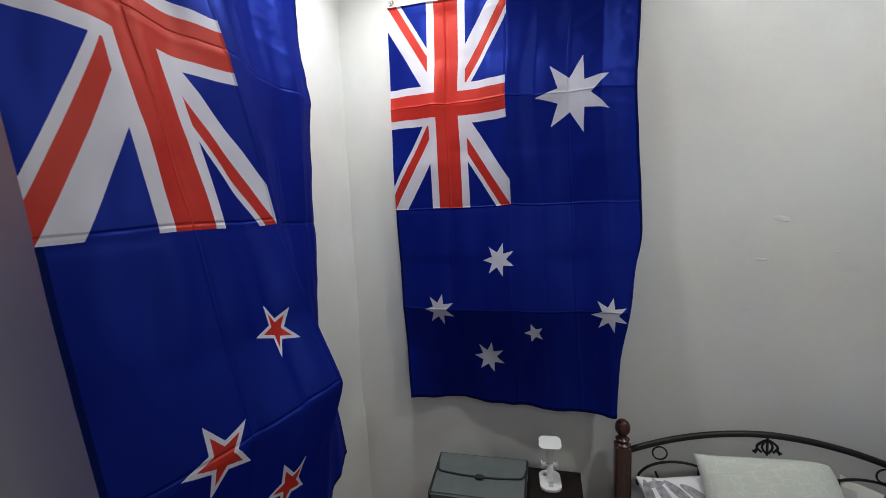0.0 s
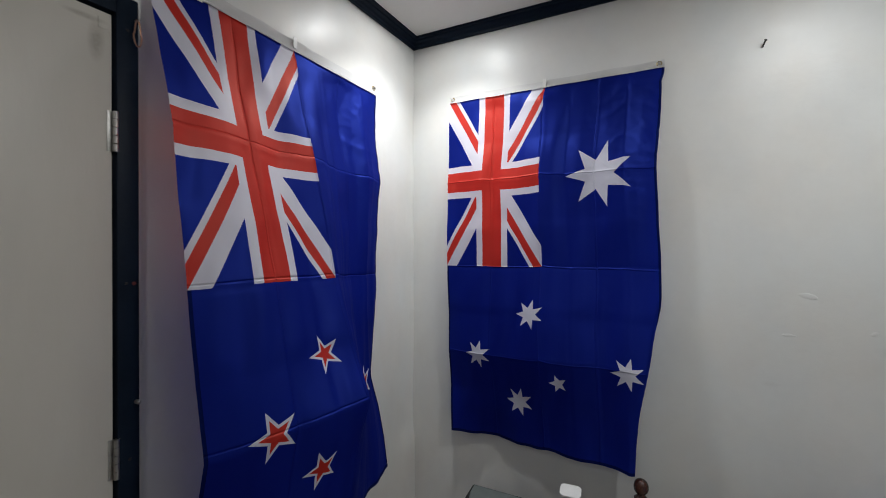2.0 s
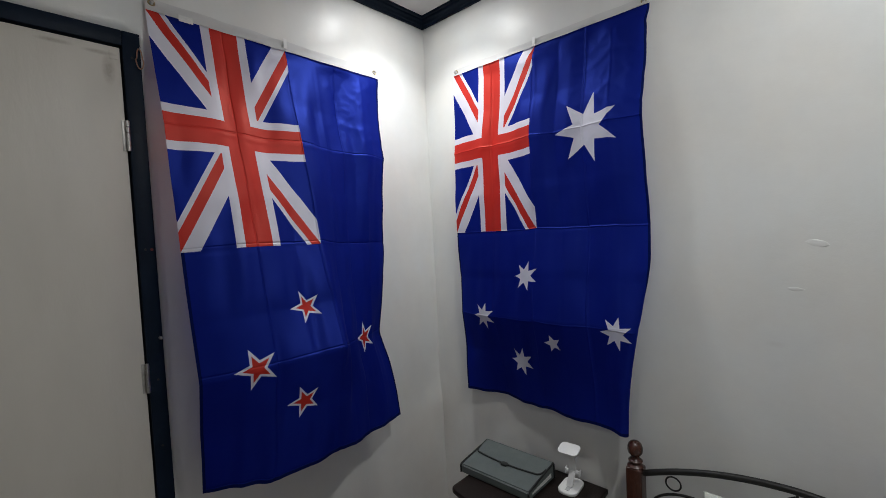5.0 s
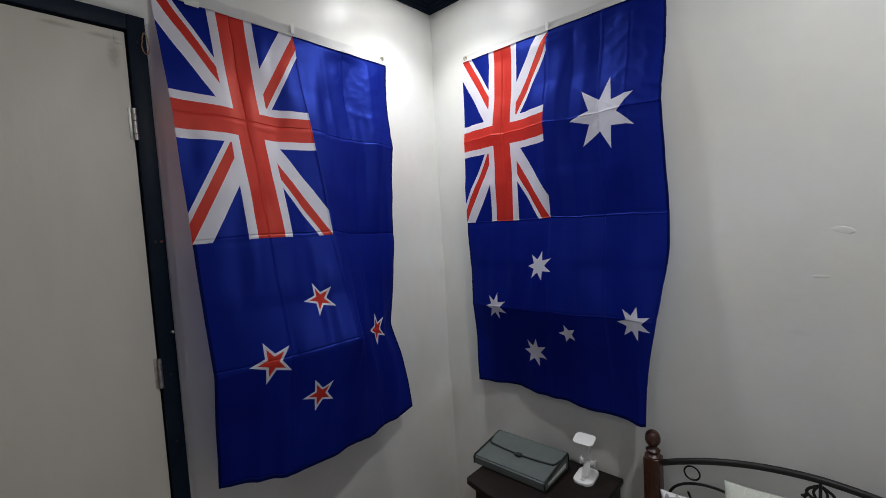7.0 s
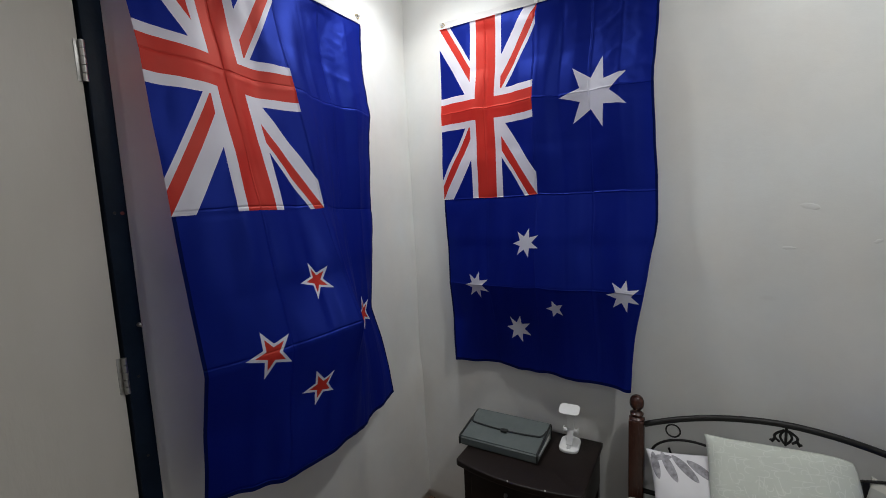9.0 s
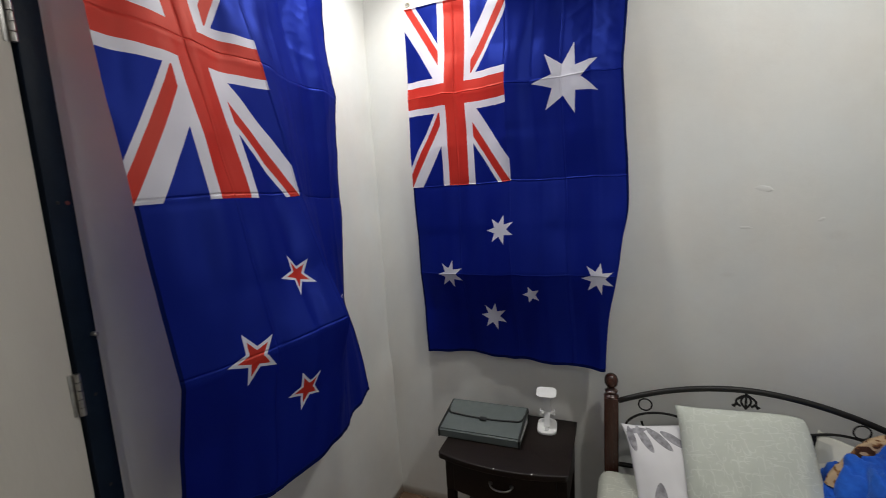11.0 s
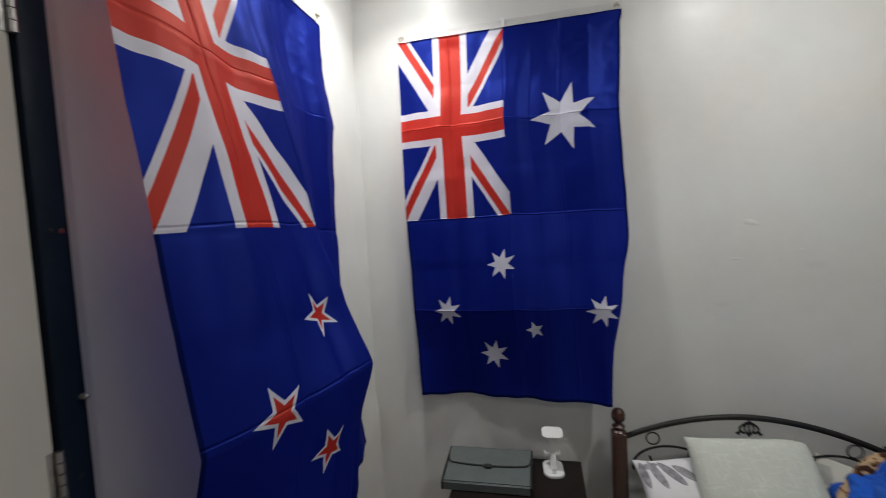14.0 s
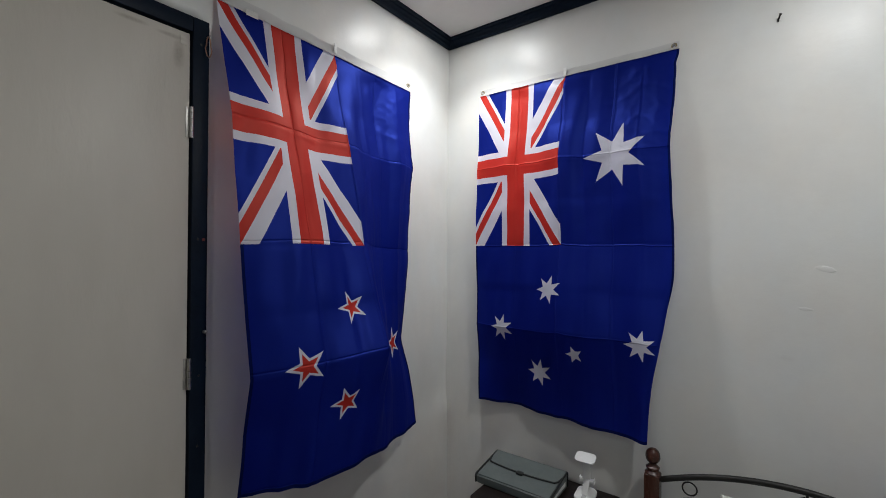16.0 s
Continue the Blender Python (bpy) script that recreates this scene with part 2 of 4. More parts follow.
def stain(m, spots, tint, strength):
    """Rubbed smudges round a few places of an object, broken up by noise."""
    t = m.node_tree
    n = t.nodes["Principled BSDF"]
    old = n.inputs["Base Color"].links[0].from_socket
    co = t.nodes.new("ShaderNodeTexCoord")
    for at, size in spots:
        mp = t.nodes.new("ShaderNodeMapping")
        mp.vector_type = "TEXTURE"
        mp.inputs["Location"].default_value, mp.inputs["Scale"].default_value = at, size
        t.links.new(co.outputs["Object"], mp.inputs["Vector"])
        ln = t.nodes.new("ShaderNodeVectorMath")
        ln.operation = "LENGTH"
        t.links.new(mp.outputs["Vector"], ln.inputs[0])
        fade = add(t, "ShaderNodeMapRange")
        for key, value in (("From Min", 0.3), ("From Max", 1.0), ("To Min", strength), ("To Max", 0.0)):
            fade.inputs[key].default_value = value
        t.links.new(ln.outputs["Value"], fade.inputs["Value"])
        br = add(t, "ShaderNodeMath")
        br.operation = "MULTIPLY"
        t.links.new(fade.outputs["Result"], br.inputs[0])
        t.links.new(noise_of(t, 60, 5, 0.7).outputs["Fac"], br.inputs[1])
        mix = t.nodes.new("ShaderNodeMix")
        mix.data_type = "RGBA"
        t.links.new(br.outputs[0], mix.inputs["Factor"])
        t.links.new(old, mix.inputs["A"])
        mix.inputs["B"].default_value = (*tint, 1)
        old = mix.outputs["Result"]
    t.links.new(old, n.inputs["Base Color"])


stain(DOORPAINT, [((0.01, -1.44, 2.140), (0.1, 0.045, 0.008)), ((0.01, -1.345, 2.135), (0.1, 0.045, 0.008)), ((0.01, -1.325, 2.09), (0.1, 0.018, 0.05))], (0.22, 0.18, 0.14), 0.9)
stain(WALL, [((1.72, 0, 1.32), (0.05, 0.1, 0.02)), ((0, -0.02, 1.30), (0.1, 0.03, 0.05)), ((0.02, 0, 0.62), (0.05, 0.1, 0.14)), ((1.42, 0, 1.18), (0.03, 0.1, 0.012))], (0.48, 0.46, 0.43), 0.3)
FLOORMAT = varied("brown_floor", (0.11, 0.064, 0.040), (0.19, 0.115, 0.072), 0.4, 5)
STEEL = varied("worn_steel", (0.30, 0.29, 0.28), (0.50, 0.49, 0.47), 0.42, 40, metal=1.0)
BRASS = varied("brass", (0.30, 0.24, 0.13), (0.48, 0.40, 0.24), 0.35, 60, metal=1.0)
REDMARK = varied("red_mark", (0.07, 0.008, 0.007), (0.14, 0.014, 0.011), 0.6, 60)
COPPER = varied("copper_wire", (0.45, 0.24, 0.15), (0.66, 0.40, 0.28), 0.3, 60, metal=1.0)
BLUE = cloth("blue_polyester", (0.0024, 0.0090, 0.170), (0.006, 0.024, 0.46), sheen=(0.095, 0.18, 1.0))
RED = cloth("red_polyester", (0.57, 0.026, 0.020), (1.0, 0.055, 0.028), sheen=(1.0, 0.35, 0.28))
WHITE = cloth("white_polyester", (0.80, 0.80, 0.90), (0.85, 0.84, 0.93))
HEM = cloth("dark_blue_hem", (0.003, 0.010, 0.10), (0.003, 0.010, 0.1), 0.6, sheen=(0.02, 0.04, 0.2))
TAPE = cloth("white_header_tape", (0.74, 0.74, 0.72), (0.5, 0.5, 0.5), 0.75)
DARKWOOD = varied("dark_stained_wood", (0.007, 0.0042, 0.0036), (0.015, 0.009, 0.0075), 0.44, 6, (1.2, 8, 8), bump=0.0005, spec=0.28)
REDWOOD = varied("mahogany_stain", (0.032, 0.0095, 0.006), (0.070, 0.023, 0.014), 0.25, 14, (6, 6, 0.8), bump=0.0005)
IRON = varied("black_enamel", (0.006, 0.006, 0.006), (0.013, 0.012, 0.011), 0.45, 30, bump=0.0004, spec=0.35)
GREYPLASTIC = varied("grey_green_plastic", (0.092, 0.110, 0.107), (0.122, 0.142, 0.138), 0.42, 20, bump=0.0004, fine=240)
BLACKEDGE = varied("black_binding", (0.008, 0.009, 0.009), (0.016, 0.018, 0.018), 0.6, 60, fine=300)
PAPER = varied("paper", (0.6, 0.6, 0.58), (0.75, 0.75, 0.72), 0.8, 80, (1, 1, 12))
WHITEPLASTIC = varied("white_plastic", (0.74, 0.74, 0.73), (0.80, 0.80, 0.79), 0.32, 12, bump=0.0001)
GREYPRINT = varied("grey_pad", (0.42, 0.42, 0.43), (0.5, 0.5, 0.5), 0.5, 30)
SHEET = scribbled("pale_green_sheet", (0.46, 0.47, 0.41), (0.54, 0.55, 0.48), 20)
LEAFPRINT = leafy("white_cotton_grey_leaves", (0.74, 0.73, 0.75), (0.21, 0.205, 0.22), LEAVES)
BEIGE = printed("beige_pillowcase", (0.62, 0.61, 0.54), [(0.44, 0.44, 0.40)], 9, cut=(0.57, 0.59))
BLUEFLEECE = varied("blue_fleece", (0.005, 0.050, 0.36), (0.022, 0.150, 0.68), 0.8, 7, bump=0.002, spec=0.2, fine=120)
fleece = BLUEFLEECE.node_tree.nodes["Principled BSDF"]
fleece.inputs["Sheen Weight"].default_value = 0.4
fleece.inputs["Sheen Roughness"].default_value = 0.4
fleece.inputs["Sheen Tint"].default_value = (0.25, 0.5, 1.0, 1)
TIGER = printed("brown_print_fleece", (0.46, 0.33, 0.20), [(0.20, 0.085, 0.03), (0.05, 0.02, 0.012)], 26, cut=(0.46, 0.52), stretch=(1, 1, 1.7), warp=1.2)
DARKPRINT = printed("dark_print_cloth", (0.018, 0.015, 0.02), [(0.25, 0.2, 0.2)], 34, cut=(0.60, 0.64))


# ---- mesh helpers ----
def part(name, bm, mat, parent=None, label="", smooth=True, mats=None):
    me = bpy.data.meshes.new(name)
    bm.normal_update()
    bm.to_mesh(me)
    bm.free()
    for m in (mats or [mat]):
        me.materials.append(m)
    if smooth:
        me.set_sharp_from_angle(angle=radians(38))
    ob = new(name, me)
    if parent is not None:
        ob.parent = parent
    return tagged(ob, label) if label else ob


def thing(name, at, label, category, group="", kind="", turn=(0, 0, 0)):
    ob = new(name)
    ob.empty_display_size = 0.05
    ob.matrix_basis = pose(*at, *turn)
    return tagged(ob, label, category, group, kind)


def box(x0, x1, y0, y1, z0, z1, bevel=0.0, seg=2):
    bm = bmesh.new()
    bmesh.ops.create_cube(bm, size=1, matrix=Matrix.Translation(((x0 + x1) / 2, (y0 + y1) / 2, (z0 + z1) / 2)) @ Matrix.Diagonal((x1 - x0, y1 - y0, z1 - z0, 1)))
    if bevel:
        bmesh.ops.bevel(bm, geom=bm.edges[:], offset=bevel, segments=seg, affect="EDGES", profile=0.6)
    return bm


def join(*bms):
    """One bmesh out of several."""
    out = bmesh.new()
    for b in bms:
        me = bpy.data.meshes.new("tmp")
        b.to_mesh(me)
        b.free()
        out.from_mesh(me)
        bpy.data.meshes.remove(me)
    return out


def lathe(profile, seg=24, m=Matrix()):
    """A turned solid from (radius, height) pairs, closed at its ends."""
    bm = bmesh.new()
    rings = []
    for r, z in profile:
        rings.append([bm.verts.new(m @ Vector((r * math.cos(2 * math.pi * i / seg), r * math.sin(2 * math.pi * i / seg), z))) for i in range(seg)])
    for a, b in zip(rings, rings[1:]):
        for i in range(seg):
            bm.faces.new((a[i], a[(i + 1) % seg], b[(i + 1) % seg], b[i]))
    bm.faces.new(rings[0][::-1])
    bm.faces.new(rings[-1])
    return bm


def tube(points, radius, seg=8, closed=False):
    """A round bar along points."""
    bm = bmesh.new()
    pts = [Vector(p) for p in points]
    n, rings = len(pts), []
    side = None
    for i, p in enumerate(pts):
        a = pts[(i - 1) % n] if closed or i else p
        b = pts[(i + 1) % n] if closed or i < n - 1 else p
        d = (b - a).normalized()
        if side is None:
            side = d.orthogonal().normalized()
        side = (side - d * side.dot(d)).normalized()
        up = d.cross(side)
        rings.append([bm.verts.new(p + radius * (math.cos(2 * math.pi * k / seg) * side + math.sin(2 * math.pi * k / seg) * up)) for k in range(seg)])
    for a, b in zip(rings, rings[1:] + rings[:1] if closed else rings[1:]):
        for k in range(seg):
            bm.faces.new((a[k], a[(k + 1) % seg], b[(k + 1) % seg], b[k]))
    if not closed:
        bm.faces.new(rings[0][::-1])
        bm.faces.new(rings[-1])
    bmesh.ops.recalc_face_normals(bm, faces=bm.faces[:])
    return bm


def slab(outline, z0, z1, bevel=0.0, seg=2):
    """A plate with the given outline in x and y."""
    bm = bmesh.new()
    f = bm.faces.new([bm.verts.new((x, y, z0)) for x, y in outline])
    up = bmesh.ops.extrude_face_region(bm, geom=[f])["geom"]
    bmesh.ops.translate(bm, vec=(0, 0, z1 - z0), verts=[v for v in up if isinstance(v, bmesh.types.BMVert)])
    bmesh.ops.recalc_face_normals(bm, faces=bm.faces[:])
    if bevel:
        rim = [e for e in bm.edges if abs(e.verts[0].co.z - e.verts[1].co.z) < 1e-6]
        bmesh.ops.bevel(bm, geom=rim, offset=bevel, segments=seg, affect="EDGES", profile=0.6)
    return bm


def rounded(w, h, r, seg=6):
    out = []
    for cx, cy, a0 in ((w / 2 - r, h / 2 - r, 0), (-w / 2 + r, h / 2 - r, 90), (-w / 2 + r, -h / 2 + r, 180), (w / 2 - r, -h / 2 + r, 270)):
        for i in range(seg + 1):
            a = radians(a0 + 90 * i / seg)
            out.append((cx + r * math.cos(a), cy + r * math.sin(a)))
    return out


def smooth(a, b, x):
    k = min(1.0, max(0.0, (x - a) / (b - a)))
    return k * k * (3 - 2 * k)


# ---- structure ----
DOOR_Y0, DOOR_Y1, DOOR_TOP = -2.10, -1.245, 2.21


def unevenness(a, z, seed):
    """How far hand-trowelled plaster stands proud at a place along the wall and a height: broad waves and flat patches."""
    broad = noise.noise(Vector((a * 1.6 + seed, z * 1.3, seed)))
    patch = noise.noise(Vector((a * 4.5, z * 3.2 + seed, 2.0 + seed)))
    return 0.0038 * broad + 0.0022 * patch


def at_corner(d, z):
    """The plaster drags and bulges in the last hand's width before the corner, with a thick foot."""
    near = smooth(0.30, 0.02, d)
    foot = 0.013 * smooth(0.82, 0.64, z) + 0.004 * smooth(0.5, 0.2, z)
    return near * (foot + 0.0045 * noise.noise(Vector((z * 5.0, d * 2.0, 3.3))) + 0.002 * noise.noise(Vector((z * 17.0, 0.4, 8.1))))


def plaster(bm, axis, face, inward, height):
    """Cuts a wall's slab into a net and moves the verts of its room face by the height at each place."""
    other = 1 - axis
    for cut_axis, step in ((other, 0.045), (2, 0.045)):
        low = min(v.co[cut_axis] for v in bm.verts)
        high = max(v.co[cut_axis] for v in bm.verts)
        no = Vector([1.0 if i == cut_axis else 0.0 for i in range(3)])
        for k in range(1, int((high - low) / step)):
            bmesh.ops.bisect_plane(bm, geom=bm.verts[:] + bm.edges[:] + bm.faces[:], dist=1e-6, plane_co=no * (low + k * step), plane_no=no)
    for v in bm.verts:
        if abs(v.co[axis] - face) < 1e-5:
            v.co[axis] += inward * height(v.co[other], v.co.z)
    for f in bm.faces:
        f.smooth = abs(f.normal[axis]) > 0.9
    return bm


def door_opening(bm):
    """Cuts the doorway through the west wall's slab and lines it with reveals."""
    for co, no in (((0, DOOR_Y0, 0), (0, 1, 0)), ((0, DOOR_Y1, 0), (0, 1, 0)), ((0, 0, DOOR_TOP), (0, 0, 1))):
        bmesh.ops.bisect_plane(bm, geom=bm.verts[:] + bm.edges[:] + bm.faces[:], dist=1e-6, plane_co=co, plane_no=no)
    hole = []
    for f in bm.faces:
        c = f.calc_center_median()
        if DOOR_Y0 < c.y < DOOR_Y1 and c.z < DOOR_TOP:
            hole.append(f)
    bmesh.ops.delete(bm, geom=hole, context="FACES")
    rims = [e for e in bm.edges if e.is_boundary and max(v.co.z for v in e.verts) > 1e-4]
    front = [e for e in rims if all(abs(v.co.x) < 1e-5 for v in e.verts)]
    back = {(round(v.co.y, 4), round(v.co.z, 4)): v for e in rims for v in e.verts if v.co.x < -0.1}
    for e in front:
        a, b = e.verts
        c, d = (back.get((round(v.co.y, 4), round(v.co.z, 4))) for v in (b, a))
        if c and d:
            bm.faces.new((a, b, c, d))
    return bm


wall_w = door_opening(box(-0.12, 0, SOUTH - 0.12, 0.12, 0, CEIL))
wall_w = plaster(wall_w, 0, 0.0, 1, lambda y, z: unevenness(y, z, 1.0) + at_corner(-y, z))
bmesh.ops.recalc_face_normals(wall_w, faces=wall_w.faces[:])
wall_n = plaster(box(-0.06, EAST + 0.06, 0, 0.12, 0, CEIL), 1, 0.0, -1, lambda x, z: unevenness(x, z, 4.0))
wall_e = plaster(box(EAST, EAST + 0.12, SOUTH - 0.12, 0.12, 0, CEIL), 0, EAST, -1, lambda y, z: unevenness(y, z, 7.0))
tagged(part("wall_west", wall_w, WALL, smooth=False), "white glossy painted plaster wall with a door opening", "wall", kind="structure")
north = tagged(part("wall_north", wall_n, WALL, smooth=False), "white glossy painted plaster wall behind the bed", "wall", kind="structure")


def smear(x, z, w, h, turn, thick=0.0008):
    """A dab of plaster left standing on the north wall, thin at its rim."""
    bm = lathe([(1.0, -0.9), (0.86, 0.05), (0.66, 0.6), (0.35, 0.92), (0.08, 1.0)], 22)
    for v in bm.verts:
        k = 1 + 0.3 * noise.noise(v.co * 1.7 + Vector((x * 9, z * 7, 0)))
        v.co = Vector((v.co.x * w / 2 * k, v.co.y * h / 2 * k, v.co.z * thick))
    bmesh.ops.transform(bm, matrix=pose(x, -unevenness(x, z, 4.0), z, 90, 0, 0) @ pose(0, 0, 0, 0, 0, turn), verts=bm.verts)
    for f in bm.faces:
        f.smooth = True
    return bm


for sx, sz, sw, sh, st in ((1.516, 1.484, 0.062, 0.022, -10), (1.468, 1.350, 0.045, 0.012, 0), (1.681, 1.374, 0.026, 0.014, 25)):
    part("plaster_dab", smear(sx, sz, sw, sh, st), WALL, north, smooth=False)
tagged(part("wall_east", wall_e, WALL, smooth=False), "white painted plaster wall beside the bed", "wall", kind="structure")
tagged(part("wall_south", box(0, EAST, SOUTH - 0.12, SOUTH, 0, CEIL), WALL, smooth=False), "plain white painted wall closing the room", "wall", kind="structure")
tagged(part("floor", box(-0.12, EAST + 0.12, SOUTH - 0.12, 0.12, -0.1, 0), FLOORMAT, smooth=False), "reddish brown smooth bedroom floor", "floor", kind="structure")
tagged(part("ceiling", box(-0.12, EAST + 0.12, SOUTH - 0.12, 0.12, CEIL, CEIL + 0.1), CEILING, smooth=False), "plain white painted ceiling", "ceiling", kind="structure")


def cornice():
    """Stepped moulding mitred round the four walls."""
    prof = [(0, -0.044), (0.010, -0.044), (0.012, -0.036), (0.018, -0.033), (0.022, -0.024), (0.030, -0.018), (0.032, -0.011), (0.042, -0.009), (0.044, 0), (0, 0)]
    bm = bmesh.new()
    loops = []
    for x, y, sx, sy in ((0, 0, 1, -1), (0, SOUTH, 1, 1), (EAST, SOUTH, -1, 1), (EAST, 0, -1, -1)):
        loops.append([bm.verts.new((x + sx * d, y + sy * d, CEIL + h)) for d, h in prof])
    for a, b in zip(loops, loops[1:] + loops[:1]):
        for i in range(len(prof)):
            j = (i + 1) % len(prof)
            bm.faces.new((a[i], a[j], b[j], b[i]))
    bmesh.ops.recalc_face_normals(bm, faces=bm.faces[:])
    return bm


tagged(part("trim_cornice", cornice(), NAVY, smooth=False), "dark navy glossy stepped ceiling cornice moulding", "cornice", kind="structure")

# door with its frame
door = thing("door_1", (0, 0, 0), "closed cream painted flush door in a dark navy frame", "door", kind="structure")
part("jamb", box(-0.12, 0.018, -1.290, DOOR_Y1, 0, DOOR_TOP, 0.003), NAVY, door, "dark navy glossy door jamb")
part("jamb", box(-0.12, 0.018, DOOR_Y0, -2.055, 0, DOOR_TOP, 0.003), NAVY, door, "dark navy glossy door jamb")
part("head", box(-0.12, 0.018, -2.055, -1.290, 2.165, DOOR_TOP, 0.003), NAVY, door, "dark navy glossy door head")
part("door_stop", join(box(-0.10, -0.035, -1.302, -1.290, 0, 2.165), box(-0.10, -0.035, -2.055, -2.043, 0, 2.165), box(-0.10, -0.035, -2.043, -1.302, 2.153, 2.165)), NAVY, door, smooth=False)
leaf = part("leaf", box(-0.032, 0.010, -2.051, -1.2955, 0.008, 2.159, 0.003), DOORPAINT, door, "cream beige painted flush door leaf with scuffs")
for hz in (1.90, 1.168, 0.30):
    hinge = part("hinge", join(*[tube([(0.017, -1.2925, hz - 0.045 + 0.0182 * k), (0.017, -1.2925, hz - 0.0282 + 0.0182 * k)], 0.0058, 12) for k in range(5)]), STEEL, door, "worn steel butt hinge")
    part("hinge_leaf", box(0.0095, 0.0118, -1.306, -1.2955, hz - 0.045, hz + 0.045, 0.0006), STEEL, hinge)
part("latch_plate", box(0.0095, 0.0115, -1.322, -1.302, 2.122, 2.146, 0.0008), DOORPAINT, door, "small painted metal plate")
for sy, sz in ((-1.268, 2.135), (-1.272, 1.56), (-1.252, 1.285), (-1.266, 1.157), (-1.268, 0.95)):
    part("screw", lathe([(0.0035, 0), (0.0032, 0.0012), (0.001, 0.0018)], 10, pose(0.018, sy, sz, 0, 90, 0)), IRON, door)

part("red_smear", lathe([(0.0045, 0), (0.0035, 0.0005), (0.0015, 0.0007)], 12, pose(0.018, -1.256, 1.559, 0, 90, 0)), REDMARK, door, "small red smear")
part("hook", lathe([(0.005, 0), (0.005, 0.004), (0.003, 0.009), (0.0045, 0.012), (0.002, 0.014)], 12, pose(0.018, -1.252, 1.285, 0, 90, 0)), STEEL, door, "small dull metal stub")

# downlights; the southern one is an unseen fixture added for the fill lamp
for lx, ly, watt, beam in LAMPS:
    dl = thing("downlight", (lx, ly, CEIL), "round white recessed ceiling downlight, switched on, the southern one added for fill", "downlight", "ceiling downlights")
    part("trim_ring", join(lathe([(0.068, 0), (0.068, -0.003), (0.062, -0.006), (0.053, -0.006), (0.0525, 0)], 32)), WHITEPLASTIC, dl)
    m, t, n = material("lit_diffuser", (0.9, 0.9, 0.88), 0.5)
    n.inputs["Emission Color"].default_value, n.inputs["Emission Strength"].default_value = (1, 0.97, 0.93, 1), 6.0
    part("diffuser", lathe([(0.052, -0.001), (0.052, -0.004), (0.03, -0.005)], 32), m, dl)


# ---- flags ----
W = 0.90


def star(points, r, inner, cu, cv):
    """Corners of a star with one point towards the left edge."""
    out = []
    for i in range(2 * points):
        a = math.pi + math.pi * i / points
        q = r if i % 2 == 0 else r * inner
        out.append((cu + q * math.cos(a), cv + q * math.sin(a)))
    return out


def inside(p, poly):
    x, y, hit = p[0], p[1], False
    for (x0, y0), (x1, y1) in zip(poly, poly[1:] + poly[:1]):
        if (y0 > y) != (y1 > y) and x < (x1 - x0) * (y - y0) / (y1 - y0) + x0:
            hit = not hit
    return hit


def flat_flag(stars, L):
    """A flat cloth in (u, v), cut along every printed edge; faces carry the ink: 0 blue, 1 red, 2 white, 3 hem."""
    bm = bmesh.new()
    CU, CV = W / 2, L / 2
    nu, nv = 120, 200
    grid = [[bm.verts.new((W * i / nu, L * j / nv, 0)) for i in range(nu + 1)] for j in range(nv + 1)]
    for j in range(nv):
        for i in range(nu):
            bm.faces.new((grid[j][i], grid[j][i + 1], grid[j + 1][i + 1], grid[j + 1][i]))

    def cut(p, q, lo, hi):
        faces = [f for f in bm.faces if all(v.co.x > lo[0] - 0.03 and v.co.y > lo[1] - 0.03 and v.co.x < hi[0] + 0.03 and v.co.y < hi[1] + 0.03 for v in f.verts)]
        geom = set(faces)
        for f in faces:
            geom.update(f.edges)
            geom.update(f.verts)
        d = (q[0] - p[0], q[1] - p[1], 0)
        no = Vector((-d[1], d[0], 0)).normalized()
        bmesh.ops.bisect_plane(bm, geom=list(geom), dist=1e-5, plane_co=(p[0], p[1], 0), plane_no=no)

    lo, hi = (0, 0), (CU, CV)
    mid = Vector((CU / 2, CV / 2))
    for off in (-0.073, -0.045, 0.045, 0.073):
        cut((mid.x + off, 0), (mid.x + off, 1), lo, hi)
        cut((0, mid.y + off), (1, mid.y + off), lo, hi)
    cut((CU, 0), (CU, 1), lo, hi)
    cut((0, CV), (1, CV), lo, hi)
    for sx in (1, -1):
        d = Vector((sx * CU, CV)).normalized()
        no = Vector((-d.y, d.x))
        for off in (-0.045, -0.03, 0.0, 0.03, 0.045):
            p = mid + no * off
            cut(p, p + d, lo, hi)
    for poly, ink in stars:
        xs, ys = [p[0] for p in poly], [p[1] for p in poly]
        for p, q in zip(poly, poly[1:] + poly[:1]):
            cut(p, q, (min(min(xs), 9) + 0.02, min(ys) + 0.02), (max(xs) - 0.02, max(ys) - 0.02))
    for off in (0.009, W - 0.009):
        cut((off, 0), (off, 1), (off - 0.02, 0), (off + 0.02, L))
    cut((0, L - 0.012), (1, L - 0.012), (0, L - 0.03), (W, L))
    for f in bm.faces:
        c = f.calc_center_median()
        ink = 0
        if c.x < CU and c.y < CV:
            r = Vector((c.x, c.y)) - mid
            if abs(r.x) < 0.045 or abs(r.y) < 0.045:
                ink = 1
            elif abs(r.x) < 0.073 or abs(r.y) < 0.073:
                ink = 2
            else:
                arm = Vector((math.copysign(CU, r.x), math.copysign(CV, r.y))).normalized()
                side = arm.x * r.y - arm.y * r.x
                ink = 1 if 0 < side < 0.03 else 2 if abs(side) < 0.045 else 0
        elif c.x < 0.009 or c.x > W - 0.009 or c.y > L - 0.012:
            ink = 3
        for poly, kind in stars:
            if inside(c, poly):
                ink = kind
        f.material_index = ink
        f.smooth = True
    return bm


